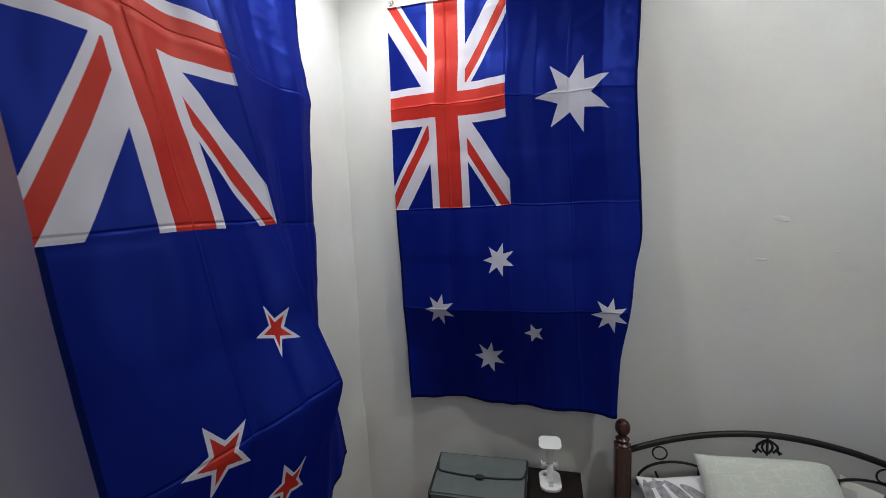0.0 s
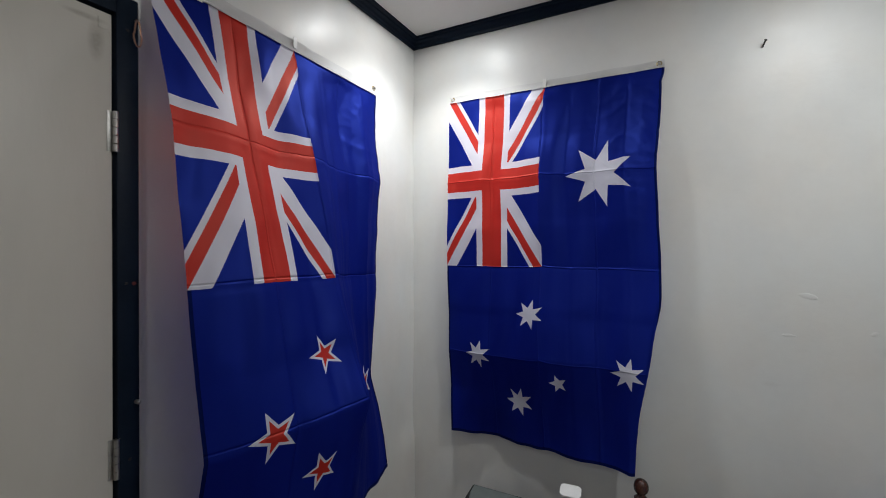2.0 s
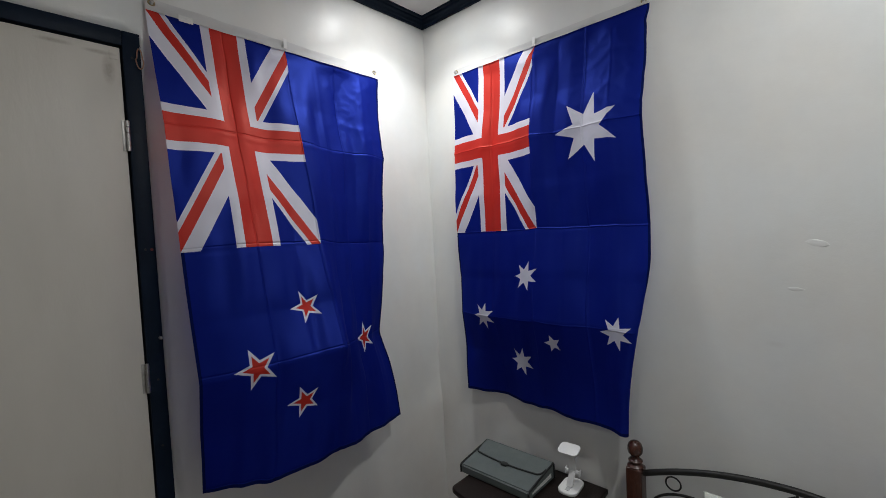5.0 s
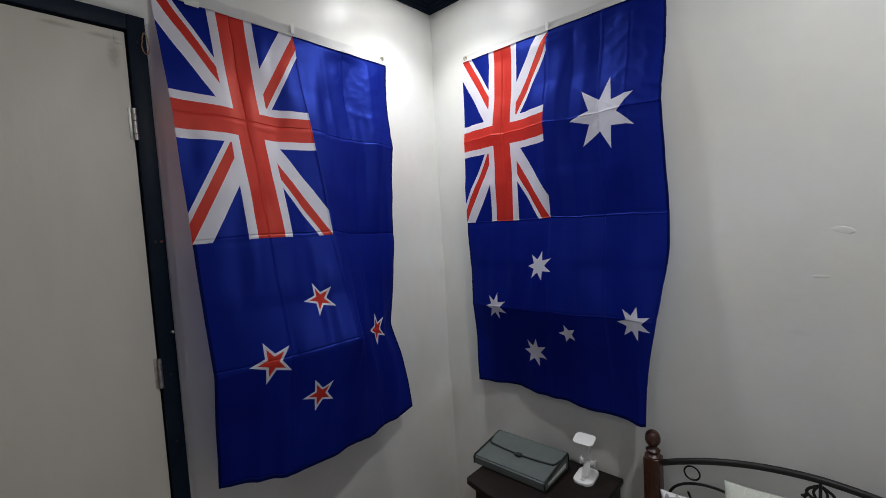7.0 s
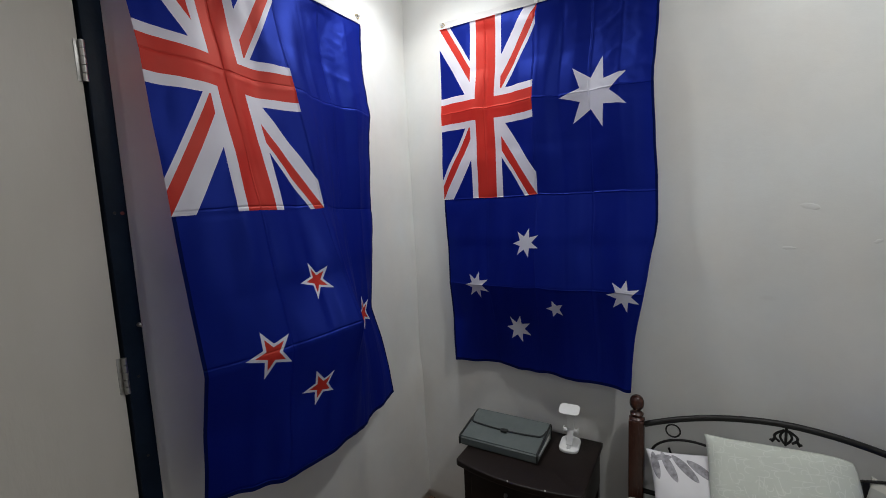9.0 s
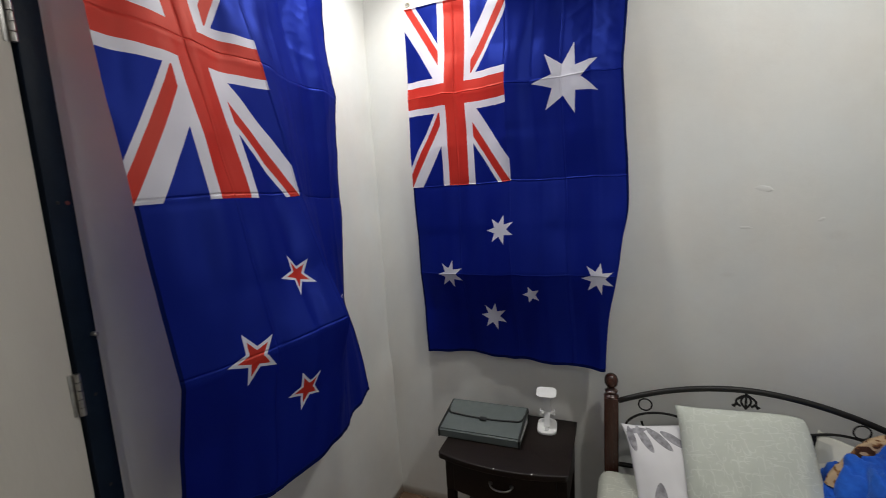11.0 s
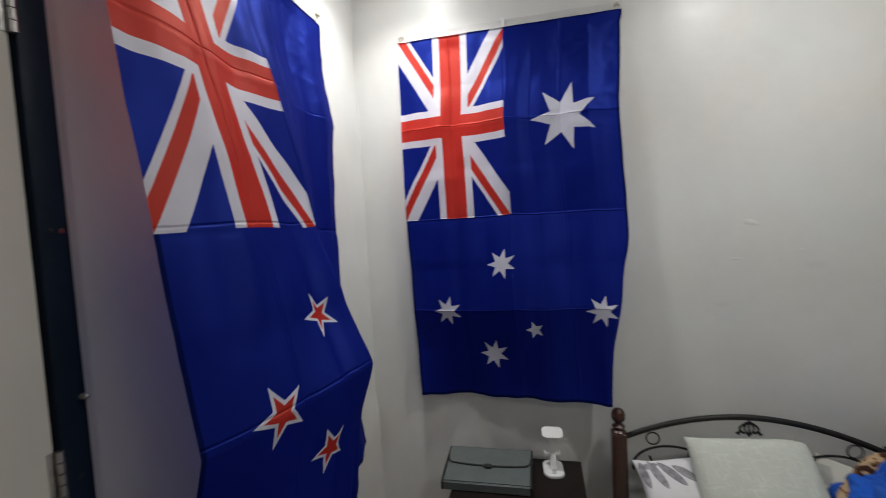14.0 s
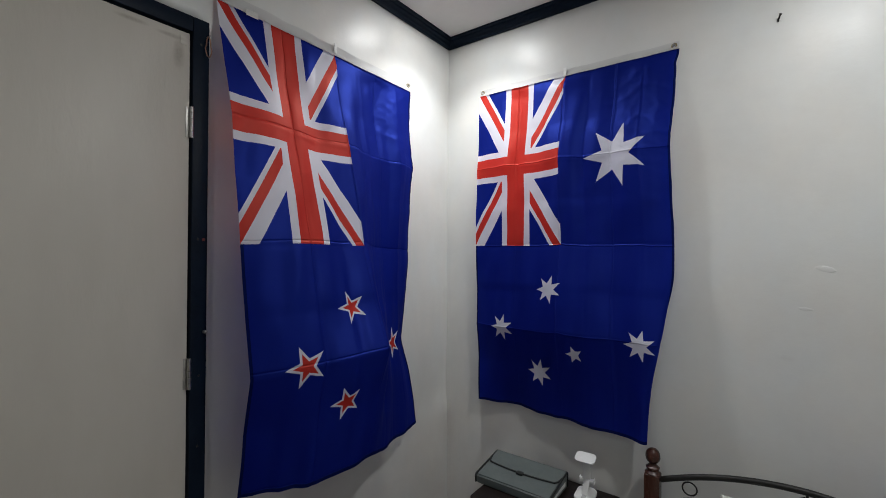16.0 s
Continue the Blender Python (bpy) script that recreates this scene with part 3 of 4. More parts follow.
def crease(x, at, width):
    """Height of a pressed fold."""
    return math.exp(-((x - at) / width) ** 2)


def drape(panels, L, gather, slide, seed):
    """Hangs a cloth that was packed in four by four panels: panels holds how far the corners of the lower panels stand off
    the wall. Gives a function from (u, v) on the cloth to along, out, down, which keeps the cloth's length."""
    nu, nv = 180, 300
    us, vs = np.linspace(0, W, nu + 1), np.linspace(0, L, nv + 1)
    tab = np.vstack([np.full((1, 5), 0.012), np.array(panels)])
    cols = np.array([np.interp(us, np.linspace(0, W, 5), row) for row in tab])
    D = np.array([np.interp(vs, np.linspace(0, L, 5), cols[:, i]) for i in range(nu + 1)]).T
    for axis, steps in ((0, 7), (1, 9)):
        k = np.hanning(2 * steps + 3)[1:-1]
        k /= k.sum()
        wide = np.pad(D, [(steps, steps) if a == axis else (0, 0) for a in (0, 1)], mode="reflect", reflect_type="odd")
        D = np.apply_along_axis(lambda r: np.convolve(r, k, mode="valid"), axis, wide)
    D += np.array([[folds(u, v, L, seed) for u in us] for v in vs])
    D = np.maximum(D, 0.006)
    du, dv = W / nu, L / nv
    gu, gv = np.gradient(D, du, axis=1), np.gradient(D, dv, axis=0)
    g = np.array([gather[0] - gather[1] * smooth(0.05, 0.65, v) for v in vs])
    fu = np.sqrt(np.clip(1 - gu ** 2, 0.05, 1)) * g[:, None]
    fv = np.sqrt(np.clip(1 - gv ** 2, 0.05, 1))
    A = np.concatenate([np.zeros((nv + 1, 1)), np.cumsum((fu[:, 1:] + fu[:, :-1]) / 2, axis=1) * du], axis=1)
    A += (slide * (vs / L) ** 2)[:, None]
    Z = np.concatenate([np.zeros((1, nu + 1)), np.cumsum((fv[1:] + fv[:-1]) / 2, axis=0) * dv], axis=0)

    def at(grid, u, v):
        x, y = min(max(u / du, 0), nu - 1e-6), min(max(v / dv, 0), nv - 1e-6)
        i, j = int(x), int(y)
        a, b = x - i, y - j
        return (grid[j, i] * (1 - a) + grid[j, i + 1] * a) * (1 - b) + (grid[j + 1, i] * (1 - a) + grid[j + 1, i + 1] * a) * b
    return lambda u, v: (at(A, u, v), at(D, u, v), at(Z, u, v))


def tent(x, at, reach):
    return max(0.0, 1 - abs(x - at) / reach)


def folds(u, v, L, seed):
    """The pressed creases and soft waves that both cloths keep from their packing: sharp ridges and valleys, cupped panels."""
    h = 0.0
    for k, (at, high) in enumerate(((0.225, -0.014), (0.45, 0.016), (0.675, -0.021), (0.5625, -0.006), (0.7875, 0.009))):
        wob = at + 0.007 * math.sin(4.2 * v + seed + k)
        h += high * tent(u, wob, 0.10 if k < 3 else 0.055) * (0.75 + 0.45 * math.sin(3.1 * v + 2 * k + seed))
        h += 0.0013 * math.copysign(1, high) * crease(u, wob, 0.005)
    for k, (at, high) in enumerate(((0.25, 0.014), (0.5, -0.014), (0.75, 0.020))):
        wob = at * L + 0.006 * math.sin(4 * u + k)
        h += high * tent(v, wob, 0.17) * (0.8 + 0.3 * math.sin(5 * u + k + seed))
        h += 0.0013 * math.copysign(1, high) * crease(v, wob, 0.005)
    h += 0.013 * smooth(0, 0.3, v) * noise.noise(Vector((u * 6 + seed, v * 2.2, 1.7)))
    h += 0.0065 * noise.noise(Vector((u * 14 + 0.5 * v, v * 6 + u * 4, 4.1 + seed)))
    h += 0.0060 * smooth(0, 0.4, v) * noise.noise(Vector((u * 19 + 0.6 * v, v * 1.7, 9.2 + seed)))
    crumple = 0.0
    for k, (su, sv) in enumerate(((6, 15), (13, 8), (20, 24))):
        crumple += (1 - abs(noise.noise(Vector((u * su + 0.8 * v, v * sv, 7.3 + seed + k))))) ** 7 / (1 + 0.5 * k)
    h += 0.0030 * crumple * (0.10 + 0.65 * smooth(0.55, 0.72, u) * smooth(0.60, 0.25, v)) * smooth(1.1, 0.5, v)
    return h * smooth(0.0, 0.06, v)


def build_flag(name, stars, L, place, shape, label, hem=0.002):
    flag = thing(name, place(0, 0, 0), label, "flag", "flags on the wall")
    bm = flat_flag(stars, L)
    origin = Vector(place(0, 0, 0))
    layer = bm.loops.layers.uv.new("cloth")
    for f in bm.faces:
        for loop in f.loops:
            loop[layer].uv = (loop.vert.co.x, loop.vert.co.y)
    for v in bm.verts:
        u, w = v.co.x, v.co.y
        along, out, down = shape(u, w)
        v.co = Vector(place(along, out, down + hem - 0.002)) - origin
    bmesh.ops.recalc_face_normals(bm, faces=bm.faces[:])
    me_ob = part("cloth", bm, None, flag, "printed polyester cloth with fold creases", smooth=False, mats=[BLUE, RED, WHITE, HEM])
    tape = bmesh.new()
    n = 44
    rows = []
    for j, down in enumerate((-0.028, -0.014, hem)):
        rows.append([tape.verts.new(Vector(place(shape(W * i / n, 0)[0], (0.010 + 0.002 * math.sin(i * 0.9 + j), 0.018)[j == 2], down + 0.0012 * math.sin(i * 0.7))) - origin) for i in range(n + 1)])
    for a, b in zip(rows, rows[1:]):
        for i in range(n):
            f = tape.faces.new((a[i], a[i + 1], b[i + 1], b[i]))
            f.smooth = True
    part("header_tape", tape, TAPE, flag, "white canvas header tape")
    ax = shape(0.45, 0)[0]
    end = bmesh.new()
    for out in (0.0185, 0.0200):
        for a, b in ((-0.007, -0.034), (0.006, -0.033), (0.006, 0.003), (-0.007, 0.003)):
            end.verts.new(Vector(place(ax + a, out, b)) - origin)
    bmesh.ops.convex_hull(end, input=end.verts[:])
    bmesh.ops.recalc_face_normals(end, faces=end.faces[:])
    part("tape_end", end, WHITEPLASTIC, flag, "stitched white end of the header tape", smooth=False)
    for u in (0.018, W - 0.018):
        ax, _, _ = shape(u, 0)
        a, b = Vector(place(ax, 0.010, -0.014)), Vector(place(ax, 0.022, -0.014))
        turn = (b - a).to_track_quat("Z", "Y").to_matrix().to_4x4()
        g = part("grommet", lathe([(0.0105, 0), (0.0105, 0.0035), (0.009, 0.005), (0.006, 0.004), (0.0055, 0.001)], 20, Matrix.Translation(a - origin) @ turn), BRASS, flag, "brass grommet")
        part("nail", lathe([(0.0016, -0.012), (0.0016, 0.011), (0.005, 0.012), (0.005, 0.0135), (0.003, 0.0145)], 14, Matrix.Translation(a - origin) @ turn), STEEL, g, "steel nail head")
    return flag


def hang_x(along, out, down):
    """On the north wall."""
    return (0.205 + along, -out, 2.312 - down)


def hang_y(along, out, down):
    """On the west wall."""
    return (out, -1.2235 + along, 2.306 - 0.014 * along - down)


R7 = 0.062
stars_a = [(star(7, 0.132, 0.444, 0.690, 0.387), 2), (star(7, R7, 0.444, 0.782, 1.145), 2), (star(7, R7, 0.444, 0.163, 1.139), 2),
           (star(7, R7, 0.444, 0.404, 0.952), 2), (star(7, R7, 0.444, 0.342, 1.323), 2), (star(5, 0.037, 0.444, 0.519, 1.220), 2)]
stars_b = []
for su, sv, r in ((0.162, 1.145, 0.068), (0.348, 0.981, 0.058), (0.308, 1.295, 0.057), (0.729, 1.140, 0.066)):
    stars_b += [(star(5, r, 0.40, su, sv), 2), (star(5, r * 0.66, 0.40, su, sv), 1)]

PANELS_A = [(0.034, 0.038, 0.041, 0.035, 0.039), (0.062, 0.083, 0.065, 0.058, 0.061),
            (0.036, 0.084, 0.108, 0.108, 0.100), (0.052, 0.033, 0.056, 0.101, 0.115)]
PANELS_B = [(0.102, 0.092, 0.080, 0.070, 0.036), (0.161, 0.229, 0.195, 0.119, 0.054),
            (0.186, 0.281, 0.305, 0.176, 0.066), (0.107, 0.248, 0.264, 0.190, 0.116)]
LEN_A, LEN_B = 1.513, 1.532
hang_a = drape(PANELS_A, LEN_A, (0.990, 0.005), 0.032, 0.0)


def shape_a(u, v):
    """The free edge of the lower half rolls back towards the wall and tucks in behind."""
    bend, start = 46, W - 0.120 * smooth(0.66, 1.52, v)
    if u <= start:
        return hang_a(u, v)
    a, d, z = hang_a(start, v)
    s = min((u - start) * bend, 0.86 * math.pi)
    rest = u - start - s / bend
    a += math.sin(s) / bend + rest * math.cos(s)
    d -= (1 - math.cos(s)) / bend + rest * math.sin(s)
    return (a, max(0.012, d), z + 0.16 * (u - start) * smooth(1.2, 1.5, v))


shape_b = drape(PANELS_B, LEN_B, (1.000, 0.0165), 0.030, 3.7)
build_flag("flag", stars_a, LEN_A, hang_x, shape_a, "blue flag with white stars hung vertically on white wall")
flag_b = build_flag("flag", stars_b, LEN_B, hang_y, shape_b, "blue flag with red stars hung vertically, billowing off wall", 0.012)
part("care_tag", box(0.0215, 0.0225, 0.088, 0.130, -0.022, -0.002, 0.0004), PAPER, flag_b, "small white sewn label")

# ---- bed ----
bed = thing("bed", (1.47, -0.085, 0), "single bed with mahogany posts and black metal headboard", "bed")


def post(x):
    b = join(box(x - 0.0265, x + 0.0265, -0.0265, 0.0265, 0.0, 0.705, 0.006, 3))
    low = -0.014 if x > 0 else 0.0
    for v in b.verts:
        if v.co.z > 0.3:
            v.co.z += low
    p = part("post", b, REDWOOD, bed, "turned mahogany stained headboard post")
    prof = [(0.027, 0.704), (0.028, 0.708), (0.024, 0.712), (0.018, 0.717), (0.0185, 0.720), (0.0235, 0.724), (0.024, 0.728), (0.018, 0.733), (0.0135, 0.738), (0.013, 0.742), (0.018, 0.747), (0.0235, 0.755), (0.0255, 0.765), (0.025, 0.776), (0.021, 0.787), (0.014, 0.794), (0.006, 0.7975)]
    part("finial", lathe(prof, 28, Matrix.Translation((x, 0, low))), REDWOOD, p)


post(-0.443)
post(0.443)


def arch(x, top=0.783, drop=0.094, half=0.415):
    return top - drop * (x / half) ** 2 - 0.014 * max(0.0, x / half)


part("arch_rail", tube([(x, 0, arch(x)) for x in np.linspace(-0.416, 0.416, 40)], 0.0105, 12), IRON, bed, "black enamelled arched top rail")
for s in (-1, 1):
    ring = [(s * 0.322 + 0.023 * math.cos(a), 0, 0.681 - 0.004 * s + 0.023 * math.sin(a)) for a in np.linspace(0, 2 * math.pi, 28)[:-1]]
    part("ring", tube(ring, 0.0028, 8, True), IRON, bed)
    sc = [(s * (0.262 + 0.132 * math.cos(a)), 0, 0.575 + 0.083 * math.sin(a)) for a in np.linspace(-0.2, 2.0, 22)] + [(s * 0.13, 0, 0.632)]
    part("scroll", tube(sc, 0.0045, 8), IRON, bed)
    part("spindle", box(s * 0.195 - 0.008, s * 0.195 + 0.008, -0.004, 0.004, 0.40, 0.650, 0.001), IRON, bed)
    part("spindle", tube([(s * 0.31, 0, 0.42), (s * 0.30, 0.0, 0.52), (s * 0.335, 0, 0.615)], 0.004, 8), IRON, bed)
part("lower_rail", tube([(-0.416, 0, 0.42), (0.416, 0, 0.42)], 0.009, 10), IRON, bed)


def crown():
    """Small scrolled ornament under the arch."""
    b = [tube([(0.0, 0, 0.778), (0, 0, 0.712)], 0.004, 8)]
    for s in (-1, 1):
        b.append(tube([(s * (0.003 + 0.012 * math.sin(a)), 0, 0.764 - 0.046 * a / math.pi) for a in np.linspace(0, math.pi, 10)], 0.0036, 8))
        b.append(tube([(s * (0.004 + 0.026 * math.sin(a)), 0, 0.764 - 0.049 * a / math.pi) for a in np.linspace(0, math.pi * 0.85, 12)], 0.004, 8))
        b.append(tube([(s * 0.028, 0, 0.733), (s * 0.036, 0, 0.719), (s * 0.040, 0, 0.725)], 0.0048, 8))
    return join(*b)


part("crown_ornament", crown(), IRON, bed, "black scrolled metal crown ornament")
for s in (-1, 1):
    part("side_rail", box(s * 0.43 - 0.012, s * 0.43 + 0.012, -1.90, -0.03, 0.19, 0.26, 0.003), IRON, bed)
    part("leg", box(s * 0.43 - 0.02, s * 0.43 + 0.02, -1.94, -1.90, 0, 0.30, 0.004), REDWOOD, bed)
part("end_rail", box(-0.43, 0.43, -1.93, -1.91, 0.19, 0.26, 0.003), IRON, bed)
for k in range(9):
    part("slat", box(-0.418, 0.418, -1.84 + 0.21 * k, -1.77 + 0.21 * k, 0.19, 0.205, 0.002), DARKWOOD, bed)


def soft_slab(sx, sy, sz, r, seed, lump=0.006, nx=40, ny=60):
    """A padded block with rounded, uneven sides."""
    bm = box(-sx / 2, sx / 2, -sy / 2, sy / 2, 0, sz)
    bmesh.ops.bevel(bm, geom=bm.edges[:], offset=r, segments=5, affect="EDGES", profile=0.5)
    bmesh.ops.subdivide_edges(bm, edges=[e for e in bm.edges if e.calc_length() > 0.2], cuts=14, use_grid_fill=True)
    bmesh.ops.triangulate(bm, faces=[f for f in bm.faces if len(f.verts) > 4])
    for v in bm.verts:
        if v.co.z > 0.02:
            v.co += lump * noise.noise_vector(v.co * 6 + Vector((seed, 0, 0)))
    for f in bm.faces:
        f.smooth = True
    return bm


mattress = thing("mattress", (1.459, -1.035, 0.205), "thick mattress in a pale green patterned sheet on bed", "mattress")
part("cover", soft_slab(0.967, 1.82, 0.224, 0.045, 3.0), SHEET, mattress, smooth=False)


def pillow(w, h, t, seed, ears=(0, 0, 0, 0), n=64, pinch=0.12):
    """A stuffed pillow lying in x and y, with pinched corners and wrinkled faces."""
    bm = bmesh.new()
    sides = []
    for s in (1, -1):
        rows = []
        for j in range(n + 1):
            row = []
            for i in range(n + 1):
                a, b = 2 * i / n - 1, 2 * j / n - 1
                x = a * w / 2 * (1 - pinch * 0.25 * (1 - b * b) * abs(a) ** 6 - 0.05 * (a * b) ** 4)
                y = b * h / 2 * (1 - pinch * 0.10 * (1 - a * a) * abs(b) ** 6 - 0.06 * (a * b) ** 4)
                puff = max(0.0, (1 - abs(a) ** 2.6) * (1 - abs(b) ** 2.6)) ** 0.55
                for ear, ca, cb in zip(ears, (-1, 1, -1, 1), (1, 1, -1, -1)):
                    near = max(0.0, 1 - math.hypot(a - ca, b - cb) / 0.5) ** 2
                    x, y = x + ca * ear * near, y + cb * ear * near
                gather = math.sin(x * 62 + 5 * noise.noise(Vector((x * 9, y * 14, seed)))) * smooth(-0.25, -0.85, b) * 0.006 * (0.5 + noise.noise(Vector((x * 7, seed, 0))))
                k = gather + noise.noise(Vector((x * 8 + seed, y * 8, s))) * 0.014 + noise.noise(Vector((x * 34 + seed, y * 16, s * 2))) * 0.005 * (0.4 + 1.2 * max(0.0, -b))
                row.append(bm.verts.new((x, y, s * (t / 2 * puff + k * min(1, puff * 2)) + 0.006 * noise.noise(Vector((x * 5, y * 5, seed))))))
            rows.append(row)
        for j in range(n):
            for i in range(n):
                q = (rows[j][i], rows[j][i + 1], rows[j + 1][i + 1], rows[j + 1][i])
                bm.faces.new(q if s > 0 else q[::-1])
        sides.append(rows)
    bmesh.ops.remove_doubles(bm, verts=bm.verts[:], dist=0.0006)
    for f in bm.faces:
        f.smooth = True
    return bm


def put_pillow(at, turn, spin, size, seed, mat, label, ears=(0, 0, 0, 0)):
    p = thing("pillow", at, label, "pillow", "pillows on the bed")
    p.matrix_basis = pose(*at, *turn) @ pose(0, 0, 0, 0, 0, spin)
    part("pillowcase", pillow(*size, seed, ears), mat, p, smooth=False)
    return p


GREENPRINT = scribbled("pale_green_pillowcase", (0.57, 0.60, 0.54), (0.63, 0.655, 0.60), 24)
green = put_pillow((1.450, -0.236, 0.575), (50, 0, -1), 3, (0.392, 0.380, 0.125), 1.0, GREENPRINT, "pale green patterned pillow leaning on headboard", (0.013, -0.004, 0, 0))
seam = [(0.1925 * (1 - 0.03 * (1 - (b / 0.185) ** 2)) + 0.003, b, -0.010) for b in np.linspace(-0.15, 0.125, 20)]
part("piping", tube(seam, 0.0028, 8), BLACKEDGE, green, "thin dark piping along the seam")
put_pillow((1.266, -0.225, 0.503), (50, 0, 2), 8, (0.335, 0.345, 0.085), 5.0, LEAFPRINT, "white pillow with grey leaf print behind green pillow", (0.02, 0, 0, 0))
put_pillow((1.752, -0.140, 0.512), (68, 0, -4), -19, (0.24, 0.25, 0.06), 8.0, BEIGE, "beige pillow with faint grey print behind blanket", (0.012, 0, 0, 0))


def furrow(p, width):
    """1 along the wandering lines where a noise field changes sign, falling to 0 beside them."""
    return max(0.0, 1 - abs(noise.noise(p)) / width) ** 1.5


def heap(rx, ry, rz, seed, depth, lean=0.0, limit=9.0, n=150, low=-0.25):
    """A bundled blanket: a full dome with soft rolls and sharp furrows, flat underneath and pressed flat at a wall."""
    bm = bmesh.new()
    rows = []
    for j in range(n // 2 + 1):
        ph = math.pi / 2 * (1 - j / (n // 2)) + low * (j / (n // 2))
        row = []
        for i in range(n):
            th = 2 * math.pi * i / n
            d = Vector((math.cos(th) * math.cos(ph), math.sin(th) * math.cos(ph), math.sin(ph)))
            full = Vector([math.copysign(abs(c) ** 0.82, c) for c in d])
            q = d + 0.35 * noise.noise_vector(d * 1.4 + Vector((0, seed, 0)))
            along = Vector((1.0 * q.x + 0.8 * q.z, 1.4 * q.y, 2.2 * q.z - 1.6 * q.x)) + Vector((seed, 0, 0))
            k = 1 + 0.09 * noise.noise(d * 1.5 + Vector((seed, 0, 0))) + 0.9 * depth * noise.noise(along * 1.5)
            k -= depth * furrow(along * 1.1, 0.22) + 0.5 * depth * furrow(along * 1.9 + Vector((3, 1, seed)), 0.12)
            k += 0.12 * depth * noise.noise(q * 9)
            z = max(0.0, full.z * rz * k)
            row.append(bm.verts.new((min(limit, full.x * rx * k + lean * z / rz), full.y * ry * k, z)))
            if j == 0:
                break
        rows.append(row)
    for a, b in zip(rows, rows[1:]):
        for i in range(n):
            if len(a) == 1:
                bm.faces.new((a[0], b[i], b[(i + 1) % n]))
            else:
                bm.faces.new((a[i], b[i], b[(i + 1) % n], a[(i + 1) % n]))
    bm.faces.new(rows[-1][::-1])
    bmesh.ops.recalc_face_normals(bm, faces=bm.faces[:])
    for f in bm.faces:
        f.smooth = True
    return bm


blanket = thing("blanket", (1.775, -0.310, 0.418), "bundled bright blue fleece blanket heaped on the bed", "blanket")
part("blue_side", heap(0.172, 0.222, 0.300, 7.0, 0.140, 0.060, EAST - 1.775 - 0.008), BLUEFLEECE, blanket, smooth=False)
rim = []
for a in np.linspace(0, 1, 46):
    b = math.sin(a * math.pi / 2)
    rim.append((-0.118 + 0.188 * a, 0.050 + 0.105 * b, 0.155 + 0.118 * b))
turned = tube(rim, 0.026, 20)
for v in turned.verts:
    v.co += 0.016 * noise.noise_vector(v.co * 16) + 0.006 * noise.noise_vector(v.co * 40)
part("printed_side", turned, TIGER, blanket, "turned up rim of the brown and tan printed reverse side")
part("rolled_edge", heap(0.027, 0.050, 0.048, 4.0, 0.06, n=60), BLUEFLEECE, blanket).location = (-0.128, 0.045, 0.118)
part("printed_corner", heap(0.035, 0.030, 0.045, 3.0, 0.12, n=60), TIGER, blanket, "turned out corner of the printed side").location = (0.045, -0.200, 0.105)
bag = thing("folded_cloth", (1.355, -0.392, 0.418), "small folded dark printed cloth lying on the mattress", "cloth")
part("folds", soft_slab(0.20, 0.12, 0.040, 0.014, 9.0, 0.006), DARKPRINT, bag, smooth=False)

# ---- nightstand ----
stand = thing("nightstand", (0.643, -0.195, 0), "dark brown wooden nightstand with drawers beside the bed", "nightstand")


def bowed(w, d, bow, r, back=0.19):
    """Outline with a bowed front and rounded front corners."""
    out = [(w / 2, back), (-w / 2, back)]
    y0 = back - d
    for i in range(7):
        a = radians(180 + 90 * i / 6)
        out.append((-w / 2 + r + r * math.cos(a), y0 + r + r * math.sin(a)))
    for i in range(1, 16):
        x = -w / 2 + r + (w - 2 * r) * i / 16
        out.append((x, y0 - bow * (1 - ((x) / (w / 2 - r)) ** 2)))
    for i in range(7):
        a = radians(270 + 90 * i / 6)
        out.append((w / 2 - r + r * math.cos(a), y0 + r + r * math.sin(a)))
    return out


part("top", slab(bowed(0.495, 0.375, 0.032, 0.02), 0.506, 0.530, 0.006, 3), DARKWOOD, stand, "dark stained bow-fronted wooden top with chipped edge")
part("body", box(-0.236, 0.236, -0.135, 0.188, 0.345, 0.506, 0.003), DARKWOOD, stand)
part("shelf", box(-0.230, 0.230, -0.130, 0.186, 0.100, 0.122, 0.003), DARKWOOD, stand)
for z0, z1 in ((0.352, 0.498),):
    dr = part("drawer_front", slab([(x, y + 0.025) for x, y in bowed(0.40, 0.36, 0.024, 0.004) if y < 0] + [(0.2, -0.12), (-0.2, -0.12)], z0, z1, 0.004), DARKWOOD, stand)
    zc = (z0 + z1) / 2
    hd = [(0.040 * math.cos(a), -0.178 - 0.014 * math.sin(a), zc + 0.011 - 0.010 * math.sin(a)) for a in np.linspace(0, math.pi, 16)]
    hp = part("handle", tube(hd, 0.0036, 8), STEEL, dr, "bright steel bow handle")
    for s in (-1, 1):
        part("handle_boss", lathe([(0.008, 0), (0.008, 0.004), (0.005, 0.012)], 14, pose(s * 0.040, -0.166, zc + 0.011, 90, 0, 0)), STEEL, hp)
for lx in (-0.218, 0.218):
    for ly in (-0.12, 0.17):
        part("leg", box(lx - 0.017, lx + 0.017, ly - 0.017, ly + 0.017, 0, 0.3455, 0.003), DARKWOOD, stand)
for cx, cy in ((-0.014, -0.2165), (0.1225, -0.2075)):
    part("chip", lathe([(0.0035, 0), (0.003, 0.0012), (0.001, 0.0016)], 8, pose(cx, cy + 0.004, 0.5285, 30, 0, 0)), PAPER, stand, "chipped pale edge")

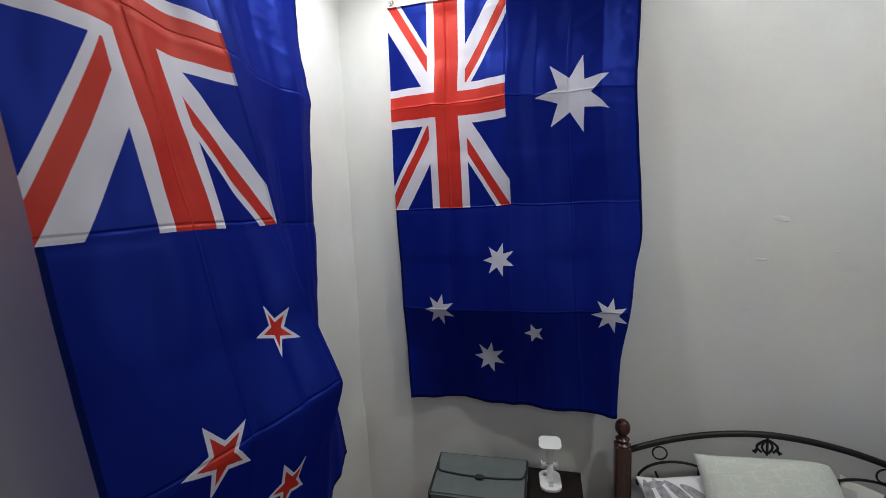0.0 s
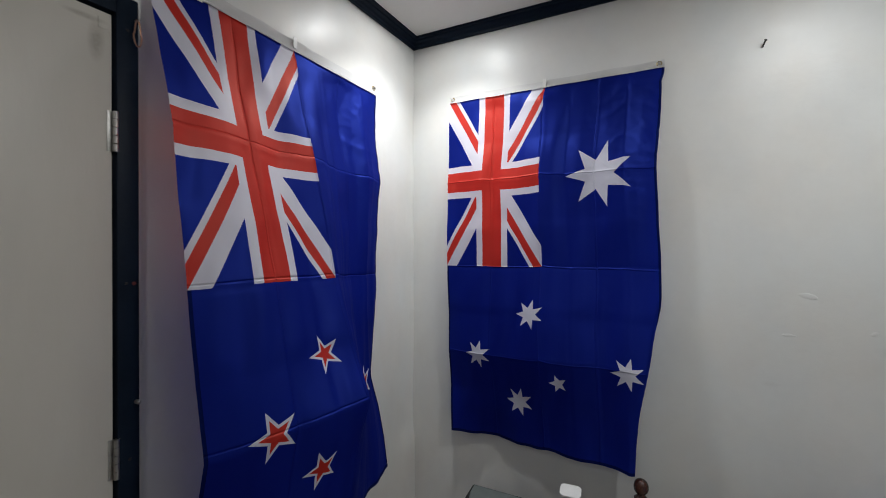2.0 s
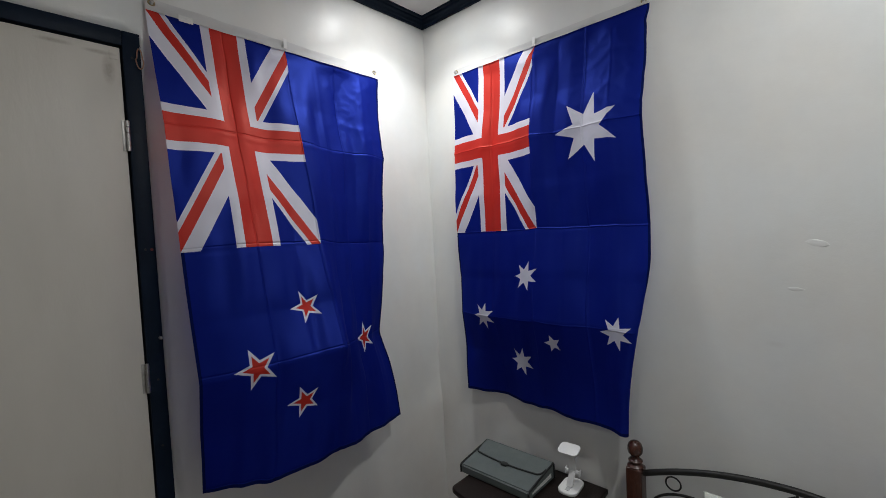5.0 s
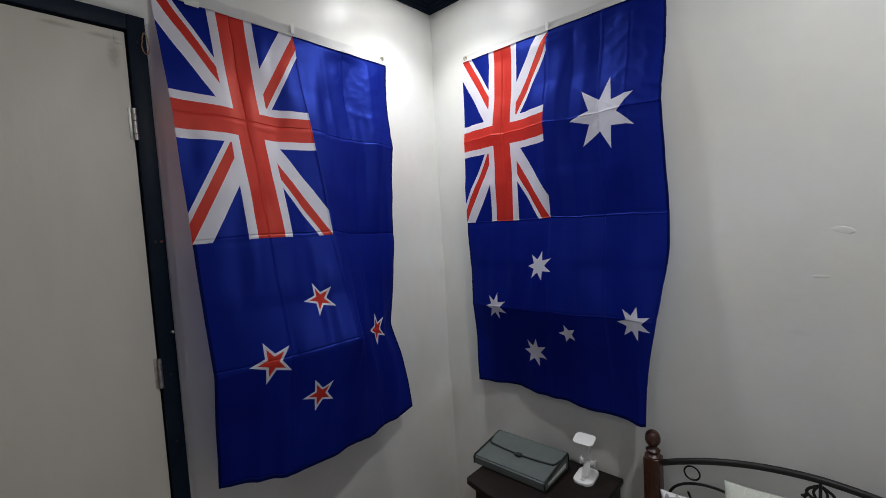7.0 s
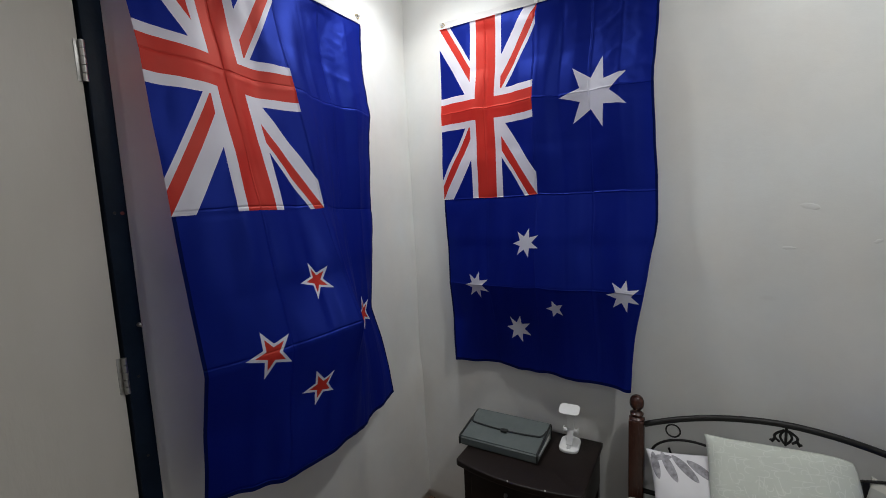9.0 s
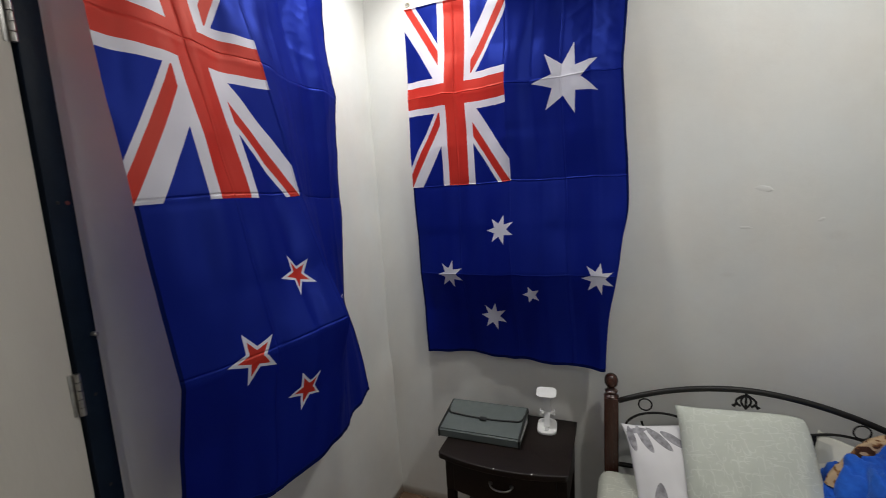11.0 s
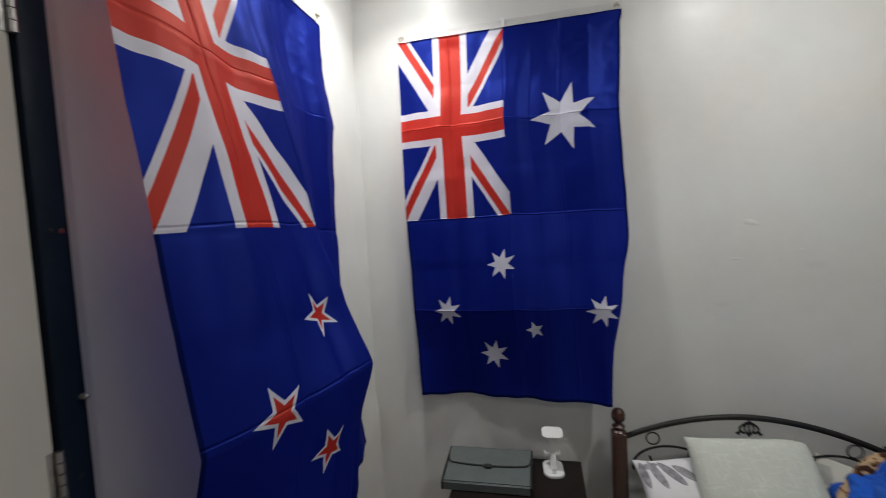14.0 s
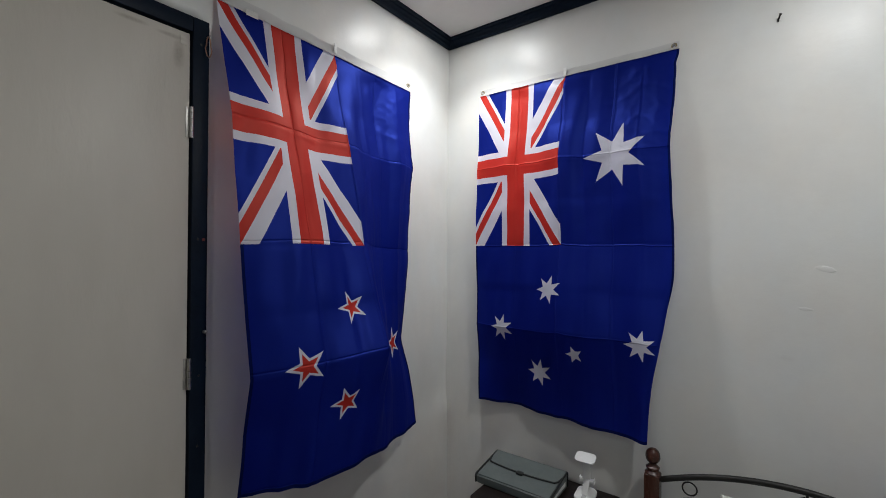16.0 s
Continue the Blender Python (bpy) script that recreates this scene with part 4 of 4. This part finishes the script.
# ---- expanding file ----
folder = thing("expanding_file", (0.528, -0.171, 0.530), "grey-green plastic expanding file with black edging and clasp", "file case", turn=(0, 0, 0.5))


def wedge(w, d, z_front, z_back, low=0.0, bevel=0.006):
    bm = bmesh.new()
    bmesh.ops.create_cube(bm, size=1)
    for v in bm.verts:
        top = (z_front if v.co.y < 0 else z_back)
        v.co = Vector((v.co.x * w, v.co.y * d, top if v.co.z > 0 else low))
    if bevel:
        bmesh.ops.bevel(bm, geom=bm.edges[:], offset=bevel, segments=3, affect="EDGES")
    return bm


FW, FD, ZF, ZB = 0.335, 0.200, 0.038, 0.067
part("shell", wedge(FW, FD, ZF, ZB), GREYPLASTIC, folder)
part("paper_stack", wedge(FW + 0.0012, FD - 0.05, 0.026, 0.036, 0.016, 0.001), PAPER, folder, "pale paper pockets showing at the side")


def on_top(y):
    return ZF + (ZB - ZF) * (y + FD / 2) / FD


edge = []
for s in (-1, 1):
    x = s * (FW / 2 - 0.001)
    pts = [(x, -FD / 2 + 0.001, 0.004), (x, -FD / 2, ZF - 0.005), (x, -FD / 2 + 0.006, ZF + 0.001)]
    pts += [(x, y, on_top(y) + 0.0005) for y in np.linspace(-FD / 2 + 0.02, FD / 2 - 0.008, 8)] + [(x, FD / 2 - 0.001, ZB - 0.006), (x, FD / 2, 0.004)]
    edge.append(tube(pts, 0.0042, 8))
edge.append(tube([(-FW / 2, FD / 2 - 0.002, ZB - 0.002), (FW / 2, FD / 2 - 0.002, ZB - 0.002)], 0.003, 8))
part("edge_binding", join(*edge), BLACKEDGE, folder, "black edge binding")
yf = -0.005
flap = [(-FW / 2 + 0.004, 0.040)] + [(-FW / 2 + 0.022 * (1 - math.cos(a)) + 0.004, 0.040 - 0.040 * math.sin(a)) for a in np.linspace(0.1, math.pi / 2, 8)]
flap += [(x, yf + 0.005 - 0.010 * (1 - (x / 0.14) ** 2)) for x in np.linspace(-0.13, 0.13, 12)]
flap += [(-x, y) for x, y in flap[8::-1]]
part("flap_binding", tube([(x, y, on_top(y) + 0.0035) for x, y in flap], 0.0036, 8), BLACKEDGE, folder, "black flap binding")
lid = [(x, y) for x, y in flap] + [(FW / 2 - 0.004, FD / 2 - 0.006), (-FW / 2 + 0.004, FD / 2 - 0.006)]
fl = slab(lid, 0.0, 0.003)
for v in fl.verts:
    v.co.z += on_top(v.co.y) + 0.0002
part("flap", fl, GREYPLASTIC, folder, smooth=False)
cl = slab(rounded(0.030, 0.022, 0.006), 0, 0.008, 0.002)
for v in cl.verts:
    v.co += Vector((0, -0.013, on_top(-0.013) + 0.001))
part("clasp", cl, BLACKEDGE, folder, "black plastic clasp")

# ---- phone stand ----
ph = thing("phone_stand", (0.777, -0.088, 0.530), "white folding plastic phone stand on the nightstand", "phone stand", turn=(0, 0, 5))
part("base", slab(rounded(0.078, 0.118, 0.030, 8), 0.0, 0.013, 0.004, 3), WHITEPLASTIC, ph)
part("foot_pad", slab(rounded(0.066, 0.104, 0.026, 8), -0.0008, 0.0022), BLACKEDGE, ph)
part("base_pad", box(-0.008, 0.008, -0.045, 0.008, 0.0132, 0.0146, 0.0005), GREYPRINT, ph, "grey rubber strip")
low_arm = join(box(-0.012, 0.012, -0.004, 0.004, 0.0, 0.062, 0.002))
bmesh.ops.transform(low_arm, matrix=pose(0, -0.018, 0.014, -42, 0, 0), verts=low_arm.verts)
part("lower_arm", low_arm, WHITEPLASTIC, ph)
part("hinge_barrel", join(tube([(-0.027, 0.024, 0.056), (0.027, 0.024, 0.056)], 0.0085, 14), box(-0.031, -0.026, 0.013, 0.035, 0.045, 0.067, 0.002), box(0.026, 0.031, 0.013, 0.035, 0.045, 0.067, 0.002)), WHITEPLASTIC, ph)
up_arm = box(-0.014, 0.014, -0.005, 0.005, 0.0, 0.105, 0.002)
bmesh.ops.transform(up_arm, matrix=pose(0, 0.024, 0.056, 8, 0, 0), verts=up_arm.verts)
part("upper_arm", up_arm, WHITEPLASTIC, ph)
pl = slab(rounded(0.080, 0.064, 0.019, 8), -0.003, 0.003, 0.0015, 2)
bmesh.ops.transform(pl, matrix=pose(0.0, -0.006, 0.160, 13, 0, 0), verts=pl.verts)
part("cradle_plate", pl, WHITEPLASTIC, ph)

# ---- small things on the walls ----
nail = thing("wall_nail", (1.393, 0, 2.330), "bent dark nail driven into the white wall", "nail")
part("shank", tube([(0, 0.01, -0.004), (0.0, -0.008, 0.0), (0.003, -0.014, 0.007), (0.005, -0.016, 0.012)], 0.0028, 8), IRON, nail)
part("head", lathe([(0.0045, 0), (0.0045, 0.002), (0.003, 0.003)], 10, pose(0.005, -0.016, 0.012, 0, 20, 0)), IRON, nail)
clip = thing("carabiner", (0.024, -1.250, 2.146), "copper coloured wire carabiner hanging on the door frame", "carabiner", turn=(0, 0, 20))
ringp = [(0.0, 0.010 * math.sin(a) * (1.15 if math.cos(a) < 0 else 0.8), -0.012 + 0.030 * math.cos(a)) for a in np.linspace(0, 2 * math.pi, 26)[:-1]]
part("loop", tube(ringp, 0.0018, 8, True), COPPER, clip)
part("pin", tube([(-0.012, 0, 0.016), (0.004, 0, 0.017), (0.006, 0, 0.022)], 0.0016, 8), STEEL, clip)
